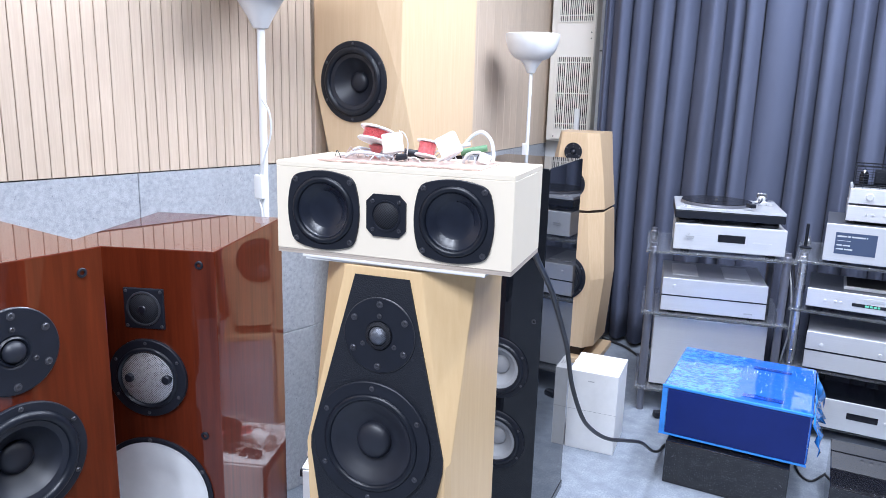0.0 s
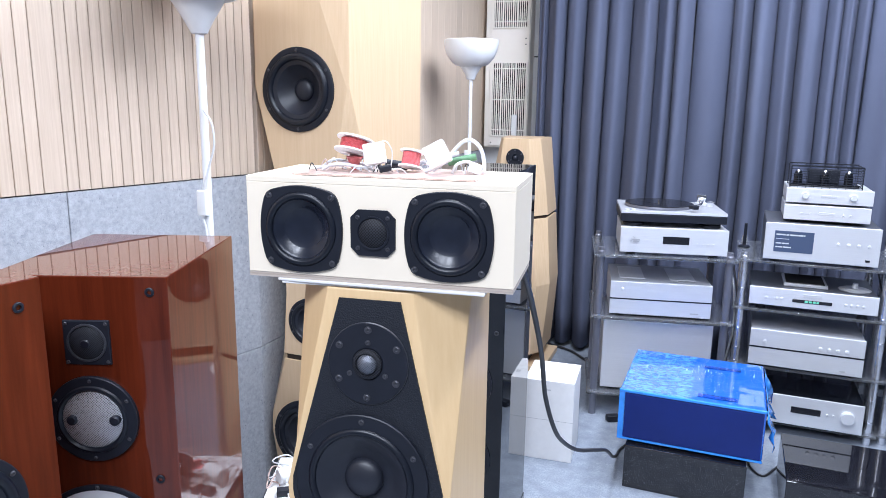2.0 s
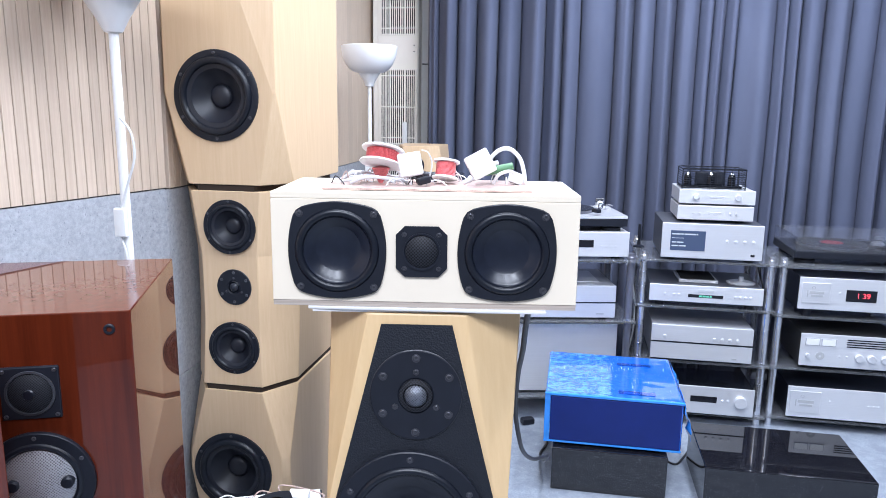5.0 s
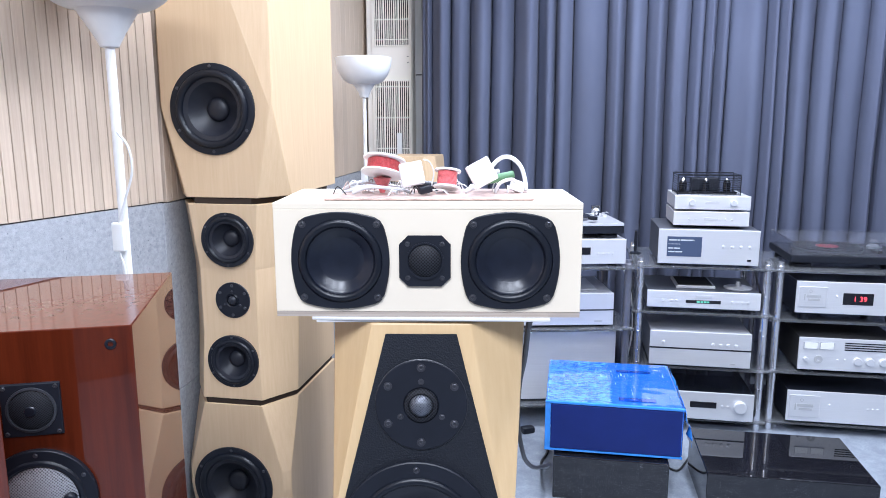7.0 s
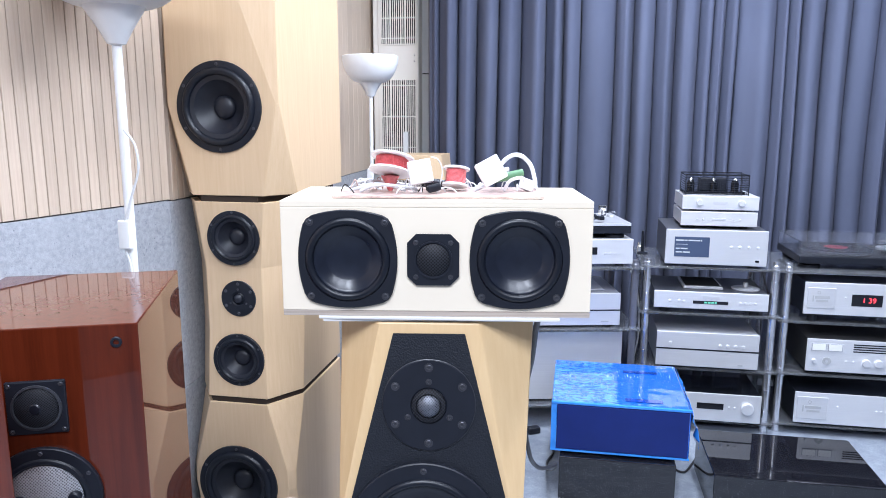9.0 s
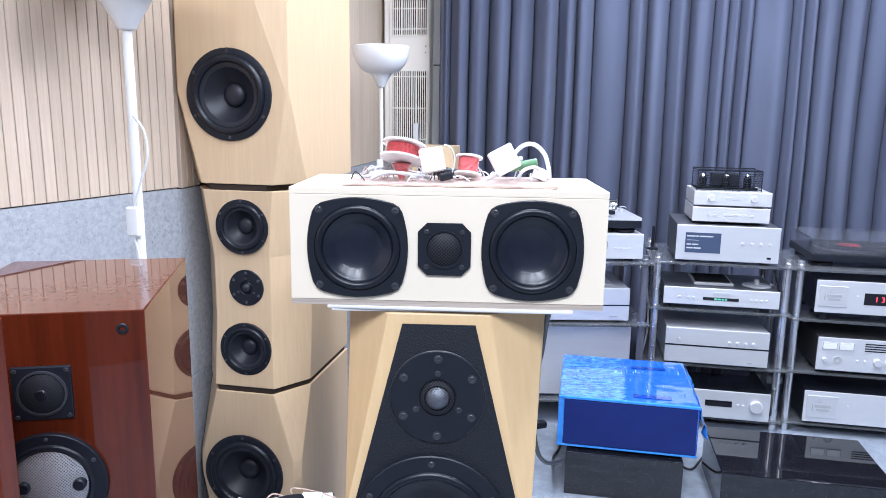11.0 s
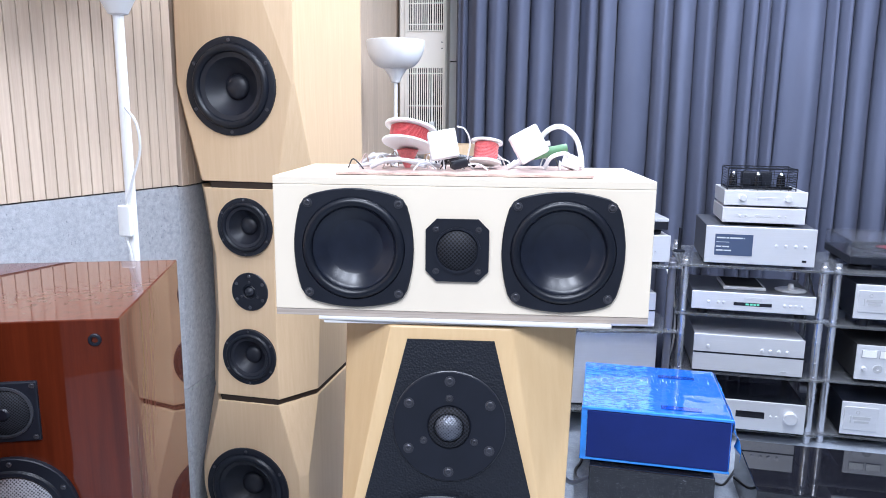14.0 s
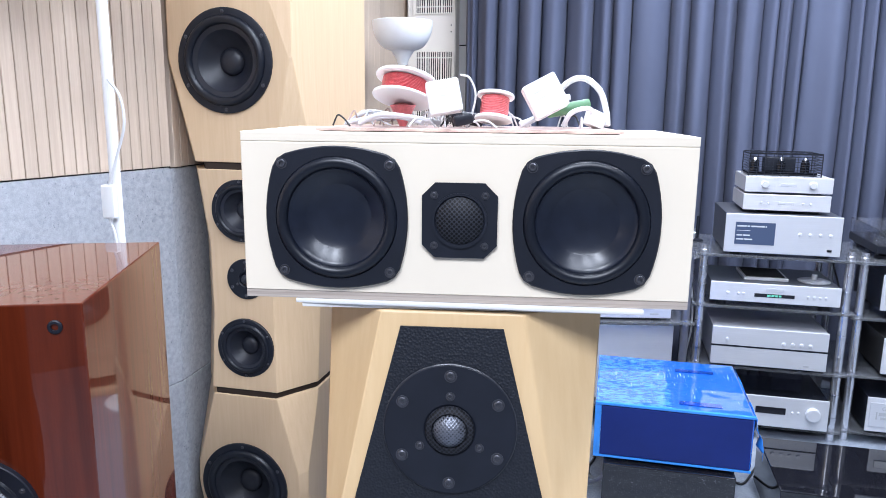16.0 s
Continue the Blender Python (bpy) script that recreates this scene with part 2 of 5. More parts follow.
ACRYLIC = make_glass("smoked_acrylic", (0.72, 0.75, 0.80), 0.05)
COVER = make_glass("clear_dust_cover", (0.80, 0.82, 0.88), 0.03, 0.95)
CABLE = plain("black_cable", (0.02, 0.02, 0.024), 0.45, bump=0.1)
SLEEVE = plain("translucent_grey_sleeve", (0.60, 0.62, 0.66), 0.3, coat=0.4)
WIREW = plain("white_cable", (0.66, 0.67, 0.69), 0.45)
RED = plain("red_copper_wire", (0.70, 0.17, 0.18), 0.35, vary=0.15, scale=300, bump=0.3)
GREEN = plain("green_resistor", (0.11, 0.25, 0.13), 0.5)
COPPER = plain("copper_board", (0.50, 0.37, 0.33), 0.3, vary=0.35, scale=60)
SCREEN = glow("blue_lit_screen", (0.035, 0.07, 0.19), 1.0)
SCREENTXT = glow("screen_text", (0.6, 0.7, 0.9), 1.0)
REDLED = glow("red_digits", (1.0, 0.05, 0.08), 3.0)
GREENLED = glow("green_digits", (0.15, 0.75, 0.6), 1.0)
DISPLAY = plain("black_display_glass", (0.008, 0.008, 0.012), 0.1, vary=0.05)
PALEPRINT = plain("pale_grey_print", (0.62, 0.62, 0.63), 0.5)
PRINT = plain("grey_print", (0.42, 0.43, 0.45), 0.5)
VUFACE = plain("white_meter_face", (0.80, 0.81, 0.82), 0.3, vary=0.02)
VINYL = plain("black_vinyl_record", (0.01, 0.01, 0.012), 0.22, vary=0.1)
REDLABEL = plain("red_record_label", (0.45, 0.03, 0.04), 0.5)
DIFFUSER = glow("lit_diffuser", (0.95, 0.97, 1.0), 4.0)


# ---- mesh helpers ----
def mark_sharp(me):
    """Keeps flat faces flat: sharp at real corners and where a broad face meets a narrow bevel."""
    me.set_sharp_from_angle(angle=radians(32))
    bm = bmesh.new()
    bm.from_mesh(me)
    for e in bm.edges:
        if len(e.link_faces) == 2 and e.calc_face_angle(0) > 0.06:
            a, b = sorted(f.calc_area() for f in e.link_faces)
            if b > 8 * a or (b > 0.004 and e.calc_face_angle(0) > 0.1):
                e.smooth = False
    bm.to_mesh(me)
    bm.free()


def mesh_object(name, bm, material, smooth=True):
    bmesh.ops.recalc_face_normals(bm, faces=bm.faces[:])
    me = bpy.data.meshes.new(name)
    bm.to_mesh(me)
    bm.free()
    for mm in (material if isinstance(material, (list, tuple)) else [material]):
        me.materials.append(mm)
    if smooth:
        for p in me.polygons:
            p.use_smooth = True
        mark_sharp(me)
    return new(name, me)


def part(name, bm, material, parent, label="", at=None):
    ob = mesh_object(name, bm, material)
    ob.parent = parent
    if at is not None:
        ob.matrix_basis = at
    if label:
        tagged(ob, label)
    return ob


def thing(name, label, category, m, group="", kind=""):
    ob = new(name)
    ob.empty_display_size = 0.05
    ob.matrix_basis = m
    return tagged(ob, label, category, group, kind)


def solid(name, bm, material, label, category, m=None, group="", kind=""):
    ob = mesh_object(name, bm, material)
    if m is not None:
        ob.matrix_basis = m
    return tagged(ob, label, category, group, kind)


def box(x0, x1, y0, y1, z0, z1, bevel=0.0, segs=2, bm=None):
    own = bmesh.new()
    bmesh.ops.create_cube(own, size=1.0, matrix=Matrix.Translation(((x0 + x1) / 2, (y0 + y1) / 2, (z0 + z1) / 2)) @ Matrix.Diagonal((x1 - x0, y1 - y0, z1 - z0, 1)))
    if bevel:
        bmesh.ops.bevel(own, geom=own.edges[:], offset=bevel, segments=segs, affect="EDGES", profile=0.5)
    if bm is None:
        return own
    return join(bm, own)


def join(bm, other):
    tmp = bpy.data.meshes.new("joined")
    other.to_mesh(tmp)
    other.free()
    bm.from_mesh(tmp)
    bpy.data.meshes.remove(tmp)
    return bm


def lathe(profile, segs=48, axis="y", at=(0, 0, 0), closed=False):
    """Turns (radius, place along the axis) pairs round the axis."""
    bm = bmesh.new()
    rings = []
    for r, d in profile:
        ring = []
        for i in range(1 if r < 1e-6 else segs):
            a = 2 * math.pi * i / segs
            p = (r * math.cos(a), r * math.sin(a))
            co = (p[0], d, p[1]) if axis == "y" else (p[0], p[1], d) if axis == "z" else (d, p[0], p[1])
            ring.append(bm.verts.new((co[0] + at[0], co[1] + at[1], co[2] + at[2])))
        rings.append(ring)
    if closed:
        rings.append(rings[0])
    for a, b in zip(rings, rings[1:]):
        for i in range(segs):
            q = [a[i % len(a)], a[(i + 1) % len(a)], b[(i + 1) % len(b)], b[i % len(b)]]
            q = list(dict.fromkeys(q))
            if len(q) > 2:
                bm.faces.new(q)
    return bm


def prism(poly, y0, y1, bevel=0.0):
    """An outline in x and z, from y0 to y1."""
    bm = bmesh.new()
    a = [bm.verts.new((x, y0, z)) for x, z in poly]
    b = [bm.verts.new((x, y1, z)) for x, z in poly]
    bm.faces.new(a)
    bm.faces.new(b[::-1])
    for i in range(len(poly)):
        j = (i + 1) % len(poly)
        bm.faces.new((a[i], b[i], b[j], a[j]))
    if bevel:
        bmesh.ops.bevel(bm, geom=[e for e in bm.edges if e.calc_face_angle(0) > 0.3], offset=bevel, segments=2, affect="EDGES", profile=0.5)
    return bm


def loft(sections, bevel=0.0):
    """Closed rings of the same number of points, joined level by level and capped."""
    bm = bmesh.new()
    rings = [[bm.verts.new(p) for p in s] for s in sections]
    n = len(rings[0])
    for a, b in zip(rings, rings[1:]):
        for i in range(n):
            j = (i + 1) % n
            bm.faces.new((a[i], a[j], b[j], b[i]))
    bm.faces.new(rings[0][::-1])
    bm.faces.new(rings[-1])
    if bevel:
        bmesh.ops.recalc_face_normals(bm, faces=bm.faces[:])
        bmesh.ops.bevel(bm, geom=[e for e in bm.edges if len(e.link_faces) == 2 and e.calc_face_angle(0) > 0.12], offset=bevel, segments=2, affect="EDGES", profile=0.5)
    return bm


def smooth_path(pts, steps=8):
    pts = [Vector(p) for p in pts]
    out = []
    ext = [2 * pts[0] - pts[1], *pts, 2 * pts[-1] - pts[-2]]
    for i in range(1, len(ext) - 2):
        p0, p1, p2, p3 = ext[i - 1:i + 3]
        for k in range(steps):
            t = k / steps
            out.append(0.5 * (2 * p1 + (p2 - p0) * t + (2 * p0 - 5 * p1 + 4 * p2 - p3) * t * t + (3 * p1 - p0 - 3 * p2 + p3) * t ** 3))
    out.append(pts[-1])
    return out


def tube(pts, r, segs=8, steps=8):
    path = smooth_path(pts, steps)
    bm = bmesh.new()
    rings = []
    up = Vector((0.13, 0.31, 0.94))
    for i, p in enumerate(path):
        d = (path[min(i + 1, len(path) - 1)] - path[max(i - 1, 0)]).normalized()
        side = d.cross(up)
        side = side.normalized() if side.length > 1e-4 else Vector((1, 0, 0))
        up = side.cross(d).normalized()
        rings.append([bm.verts.new(p + r * (math.cos(2 * math.pi * k / segs) * side + math.sin(2 * math.pi * k / segs) * up)) for k in range(segs)])
    for a, b in zip(rings, rings[1:]):
        for k in range(segs):
            bm.faces.new((a[k], a[(k + 1) % segs], b[(k + 1) % segs], b[k]))
    bm.faces.new(rings[0][::-1])
    bm.faces.new(rings[-1])
    return bm


def rounded_square(half, bulge, corner, n=10):
    """A square outline with bowed sides and cut, rounded corners."""
    pts = []
    for q in range(4):
        a0 = math.pi / 2 * q
        for k in range(n):
            t = -1 + 2 * k / n
            s = half - corner
            u = (half + bulge * (1 - t * t) - bulge, s * t)
            pts.append((u[0] * math.cos(a0) - u[1] * math.sin(a0), u[0] * math.sin(a0) + u[1] * math.cos(a0)))
        u = (half - bulge, s)
        pts.append((u[0] * math.cos(a0) - u[1] * math.sin(a0), u[0] * math.sin(a0) + u[1] * math.cos(a0)))
        u = (s + (corner - bulge) * 0.62, s + (corner - bulge) * 0.62)
        pts.append((u[0] * math.cos(a0) - u[1] * math.sin(a0), u[0] * math.sin(a0) + u[1] * math.cos(a0)))
    return pts


def ring_prism(outer, r_in, y0, y1):
    """A flat plate with a round hole: an outline in x and z round a circle of as many points."""
    n = len(outer)
    inner = []
    for x, z in outer:
        a = math.atan2(z, x)
        inner.append((r_in * math.cos(a), r_in * math.sin(a)))
    bm = bmesh.new()
    lay = [[bm.verts.new((x, y, z)) for x, z in ring] for y, ring in ((y1, outer), (y0 + 0.001, outer), (y0, [(x * 0.985, z * 0.985) for x, z in outer]), (y0, inner), (y1, inner))]
    for a, b in zip(lay, lay[1:] + lay[:1]):
        for i in range(n):
            j = (i + 1) % n
            bm.faces.new((a[i], a[j], b[j], b[i]))
    return bm


def circle(r, n=48):
    return [(r * math.cos(2 * math.pi * i / n), r * math.sin(2 * math.pi * i / n)) for i in range(n)]


def text_part(body, size, material, parent, at, name="lettering", label=""):
    cu = bpy.data.curves.new(name, "FONT")
    cu.body, cu.size, cu.align_x, cu.align_y, cu.extrude = body, size, "CENTER", "CENTER", 0.0004
    tmp = new("tmp", cu)
    me = bpy.data.meshes.new_from_object(tmp.evaluated_get(bpy.context.evaluated_depsgraph_get()))
    bpy.data.objects.remove(tmp)
    bpy.data.curves.remove(cu)
    me.materials.clear()
    me.materials.append(material)
    ob = new(name, me)
    ob.parent = parent
    ob.matrix_basis = at
    if label:
        tagged(ob, label)
    return ob


def cut_round(ob, holes, depth=0.09):
    """Drills round holes (x, z, radius) through the front of a part, for drivers to sit in."""
    bm = bmesh.new()
    for x, z, r in holes:
        join(bm, lathe([(0, -0.03), (r, -0.03), (r, depth), (0, depth)], 48, at=(x, 0, z)))
    cutter = mesh_object("cutter", bm, DARK, False)
    mod = ob.modifiers.new("holes", "BOOLEAN")
    mod.object, mod.operation, mod.solver = cutter, "DIFFERENCE", "EXACT"
    keep = ob.parent
    ob.parent = None
    me = bpy.data.meshes.new_from_object(ob.evaluated_get(bpy.context.evaluated_depsgraph_get()))
    ob.parent = keep
    ob.modifiers.clear()
    ob.data = me
    bpy.data.objects.remove(cutter)
    mark_sharp(me)


# ---- drivers ----
def screws(parent, places, r=0.0032, depth=0.0):
    for x, z in places:
        bm = lathe([(r * 1.25, 0.0004), (r * 1.25, -0.0006), (r * 1.05, -0.0006), (r * 0.95, -0.0002), (r * 0.95, -0.0010), (r * 0.75, -0.0018), (r * 0.45, -0.0018), (r * 0.42, -0.0004), (0, -0.0004)], 14)
        part("screw", bm, STEEL, parent, at=Matrix.Translation((x, depth, z)))


def driver(parent, name, x, z, R, cone_mat=CONE, cap_mat=CAP, cap=0.27, outline=None, frame_in=0.86, n_screws=6, y=0.0, label="", phase=90.0, deep=0.32, screw_r=0.9, cap_out=0.0, thick=0.006, bowl=False, roll_in=0.80):
    """A cone driver facing local -y: frame with a hole, roll surround, cone, dust cap and screws."""
    ri = R * frame_in
    f = part(name, ring_prism(outline or circle(R), ri, -thick, 0.002), BLACK, parent, label, at=Matrix.Translation((x, y, z)))
    s0, s1 = ri, ri * roll_in
    roll = [(s0 + 0.0006, -thick + 0.001)]
    for k in range(9):
        a = math.pi * k / 8
        roll.append(((s0 + s1) / 2 + (s0 - s1) / 2 * math.cos(a), -thick + 0.002 - (s0 - s1) * 0.55 * math.sin(a)))
    part("surround", lathe(roll), RUBBER, f)
    dc = R * deep
    rc = R * cap
    if bowl:
        rim = R * 0.46
        prof = [(s1 + 0.0005, -thick + 0.001), (s1 * 0.97, -thick + 0.003)]
        for k in range(1, 9):
            t = k / 8
            prof.append((s1 * 0.97 + (rim - s1 * 0.97) * t, -thick + 0.003 + (dc + thick) * (0.75 * t + 0.25 * t * t)))
        part("cone", lathe(prof, 64), cone_mat, f)
        z0 = prof[-1][1]
        part("dust_cap", lathe([(rim + 0.0006, z0 - 0.0004), (rim * 0.98, z0 + 0.0002), (rim * 0.75, z0 + 0.0022), (rim * 0.4, z0 + 0.0036), (0, z0 + 0.0042)], 64), cap_mat, f)
    else:
        part("cone", lathe([(s1 + 0.0005, -thick + 0.001), (s1 * 0.86, -thick + 0.004), ((s1 + rc) / 2, dc * 0.5), (rc * 0.92, dc), (0, dc)], 64), cone_mat, f)
    if not bowl:
        dome = [(rc, dc * 0.86 - cap_out)]
        for k in range(1, 6):
            a = math.pi / 2 * k / 5
            dome.append((rc * math.cos(a), dc * 0.86 - cap_out - rc * 0.42 * math.sin(a)))
        part("dust_cap", lathe([(rc, dc)] + dome), cap_mat, f)
    if n_screws:
        rr = R * (1 + frame_in) / 2 * 0.995
        screws(f, [(rr * math.cos(radians(phase + 360 * k / n_screws)), rr * math.sin(radians(phase + 360 * k / n_screws))) for k in range(n_screws)], r=screw_r * 0.0036 * max(0.6, min(1.2, R / 0.09)), depth=-thick)
    return f


def dome_tweeter(parent, x, z, R, y=0.0, label="", dome_mat=CAP, n_screws=6, inner=True, dome_r=0.165, thick=0.004):
    f = part("tweeter", lathe([(R, 0.002), (R, -thick + 0.001), (R * 0.985, -thick), (R * 0.40, -thick), (R * 0.37, -thick + 0.001), (R * 0.30, -0.0006), (0, -0.0006)], 64), BLACK, parent, label, at=Matrix.Translation((x, y, z)))
    part("rim", lathe([(R * 1.012, 0.0), (R * 1.012, -thick * 0.6), (R * 1.0, -thick * 0.75), (R * 0.994, -thick * 0.6)], 64), RIM, f)
    dr = R * dome_r
    prof = [(dr * 1.45, 0.0005 - thick * 0.4), (dr * 1.2, -thick - 0.0012), (dr * 1.02, -thick * 0.5)]
    part("dome_surround", lathe(prof, 32), RUBBER, f)
    part("dome", lathe([(dr * math.cos(math.pi / 2 * k / 6), -thick * 0.6 - dr * 0.75 * math.sin(math.pi / 2 * k / 6)) for k in range(7)], 32), dome_mat, f)
    rr = R * 0.83
    screws(f, [(rr * math.cos(radians(90 + 360 * k / n_screws)), rr * math.sin(radians(90 + 360 * k / n_screws))) for k in range(n_screws)], r=R * 0.076, depth=-thick)
    if inner:
        rr = R * 0.52
        screws(f, [(rr * math.cos(radians(90 + 120 * k)), rr * math.sin(radians(90 + 120 * k))) for k in range(3)], r=R * 0.056, depth=-thick)
    return f


# ---- the room ----
def wall_panel(name, p, q, z0, z1, y0, y1, material, label=""):
    """A wall slab from plan point p to q; local y points into the room."""
    d = Vector((q[0] - p[0], q[1] - p[1], 0))
    ang = math.degrees(math.atan2(d.y, d.x))
    return solid(name, box(0, d.length, y0, y1, z0, z1), material, label, "wall", pose(p[0], p[1], 0, 0, 0, ang), kind="structure"), d.length


floor = solid("floor", box(-2.2, 3.0, -2.2, 4.7, -0.1, 0.0), FLOOR, "grey mottled vinyl floor", "floor", kind="structure")
ceiling = solid("ceiling", box(-2.2, 3.0, -2.2, 4.7, CEIL, CEIL + 0.1), WALLP, "white painted ceiling", "ceiling", kind="structure")
wall_back = solid("wall_back", box(-2.2, 3.0, 4.45, 4.6, 0, CEIL), WALLP, "pale grey boarded wall behind the curtain", "wall", kind="structure")
part("board_joint", box(-1.32, -1.1, 4.4485, 4.452, 1.675, 1.682), DARK, wall_back)
# assumed walls out of view, added to close the room and hold bounce down
solid("wall_right", box(2.7, 2.85, -2.2, 4.45, 0, CEIL), GREYP, "assumed wall out of view, dark grey to dim reflections", "wall", kind="structure")
solid("wall_front", box(-2.2, 2.7, -2.2, -2.05, 0, CEIL), GREYP, "assumed wall out of view, dark grey to dim reflections", "wall", kind="structure")
# side wall: a splayed stretch, then a return and a straight stretch
W1A, W1B = (-2.426, -2.0), (-1.527, 1.92)
wall1, len1 = wall_panel("wall_left", W1B, W1A, 0, CEIL, -0.12, -0.014, DARK, "side wall of felt boards and slatted wood")
wall2, len2 = wall_panel("wall_left_far", (-1.630, 4.45), W1B, 0, CEIL, -0.12, -0.014, DARK, "side wall of felt boards and slatted wood")
for lx, ly, power in LAMPS:
    cl = thing("ceiling_light", "long white fluorescent ceiling light", "ceiling light", pose(lx, ly, CEIL), "ceiling lights")
    part("frame", box(-0.13, 0.13, -0.58, 0.58, -0.07, 0, 0.004), WHITEP, cl)


# ---- curtains ----
def curtain(valleys, seed, label):
    """Hanging cloth: a skewed, rounded pleat between each two valleys, shallower and straighter towards the rail."""
    rng = random.Random(seed)
    xs, ys = [], []
    for v0, v1 in zip(valleys, valleys[1:]):
        w = v1 - v0
        d = min(0.185, 0.05 + 0.72 * w) * rng.uniform(0.8, 1.15)
        if not xs:
            d *= 0.4
        skew = rng.choice((0.30, 0.36, 0.62, 0.70))
        second, place = rng.uniform(0.0, 0.022), rng.uniform(2.0, 2.8)
        for k in range(20):
            t = k / 20
            u = 0.5 * t / skew if t < skew else 0.5 + 0.5 * (t - skew) / (1 - skew)
            xs.append(v0 + w * t)
            ys.append(-d * math.sin(math.pi * u) ** 0.6 + second * math.sin(math.pi * place * t) * math.sin(math.pi * t))
    n, levels = len(xs), 14
    phase = rng.uniform(0, 6)
    bm = bmesh.new()
    grid = []
    for k in range(levels + 1):
        h = k / levels
        z = 0.03 + 2.59 * h
        grid.append([bm.verts.new((a + 0.010 * math.sin(2.1 * z + 5 * a + phase) * (1 - h), 4.13 + b * (1.05 - 0.3 * h) + 0.006 * math.sin(4 * z + 9 * a), z)) for a, b in zip(xs, ys)])
    for a, b in zip(grid, grid[1:]):
        for i in range(n - 1):
            bm.faces.new((a[i], a[i + 1], b[i + 1], b[i]))
    ob = solid("curtain", bm, CLOTH, label, "curtain", group="curtains along the wall")
    ob.modifiers.new("thickness", "SOLIDIFY").thickness = 0.003
    return ob


PLEATS = [
    (-1.205, -1.148, -1.04, -0.936, -0.82, -0.697, -0.566, -0.47, -0.377),
    (-0.381, -0.193, -0.10, 0.01, 0.116, 0.232, 0.30, 0.36, 0.421),
    (0.417, 0.609, 0.66, 0.723, 0.84, 0.964),
    (0.960, 1.10, 1.19, 1.34, 1.46, 1.60, 1.74),
    (1.736, 1.90, 2.0, 2.16, 2.29, 2.45, 2.54, 2.68),
]
for i, valleys in enumerate(PLEATS):
    curtain(valleys, 21 + i, "slate grey pleated floor-length curtain")
rail = solid("curtain_rail", box(-1.21, 2.68, 4.10, 4.14, 2.63, 2.66, 0.004), WHITEP, "white curtain rail above the pleated curtain", "curtain rail")
for xx in (-1.1, 0.3, 1.7):
    part("bracket", box(xx - 0.01, xx + 0.01, 4.10, 4.455, 2.66, 2.68), WHITEP, rail)


# ---- air conditioner ----
def air_conditioner():
    ac = thing("air_conditioner", "cream tall wall-mounted air conditioner with slotted grilles", "air conditioner", pose(-1.463, 4.36, 1.125))
    part("body", box(-0.142, 0.142, 0.0, 0.09, 0, 1.32, 0.008), ACCREAM, ac)
    part("front_panel", box(-0.108, 0.138, -0.010, -0.001, 0.012, 1.31, 0.004), ACCREAM, ac)
    for x, z in ((0.116, 0.62), (0.116, 0.655), (-0.09, 0.03)):
        part("screw", lathe([(0.004, -0.009), (0.004, -0.012), (0, -0.0125)], 12), STEEL, ac, at=Matrix.Translation((x, 0, z)))
    for z0, z1 in ((0.075, 0.514), (0.719, 1.02), (1.08, 1.28)):
        part("grille_back", box(-0.086, 0.128, -0.013, -0.0105, z0, z1), DARK, ac)
        k, x = 0, -0.084
        while x < 0.124:
            wide = (0.0050, 0.0050, 0.0075, 0.0050, 0.0095, 0.0050, 0.0062)[k % 7]
            part("grille_slat", box(x, x + wide, -0.016, -0.0125, z0, z1), ACCREAM, ac)
            x += wide + 0.0068
            k += 1
        for zz in (z0, z0 + 0.035, (z0 + z1) / 2, z1 - 0.035, z1):
            part("grille_bar", box(-0.088, 0.130, -0.018, -0.0155, zz - 0.003, zz + 0.003), ACCREAM, ac)
    return ac


air_conditioner()
solid("wall_box", box(-1.415, -1.383, 4.322, 4.341, 1.20, 1.33, 0.004), WHITEP, "small white plastic remote holder on the air conditioner", "remote holder")
solid("cable_conduit", tube([(-1.27, 4.43, 0.1), (-1.27, 4.43, 1.5), (-1.27, 4.43, 2.5)], 0.008), GUNMETAL, "thin grey conduit on the felt wall", "conduit")


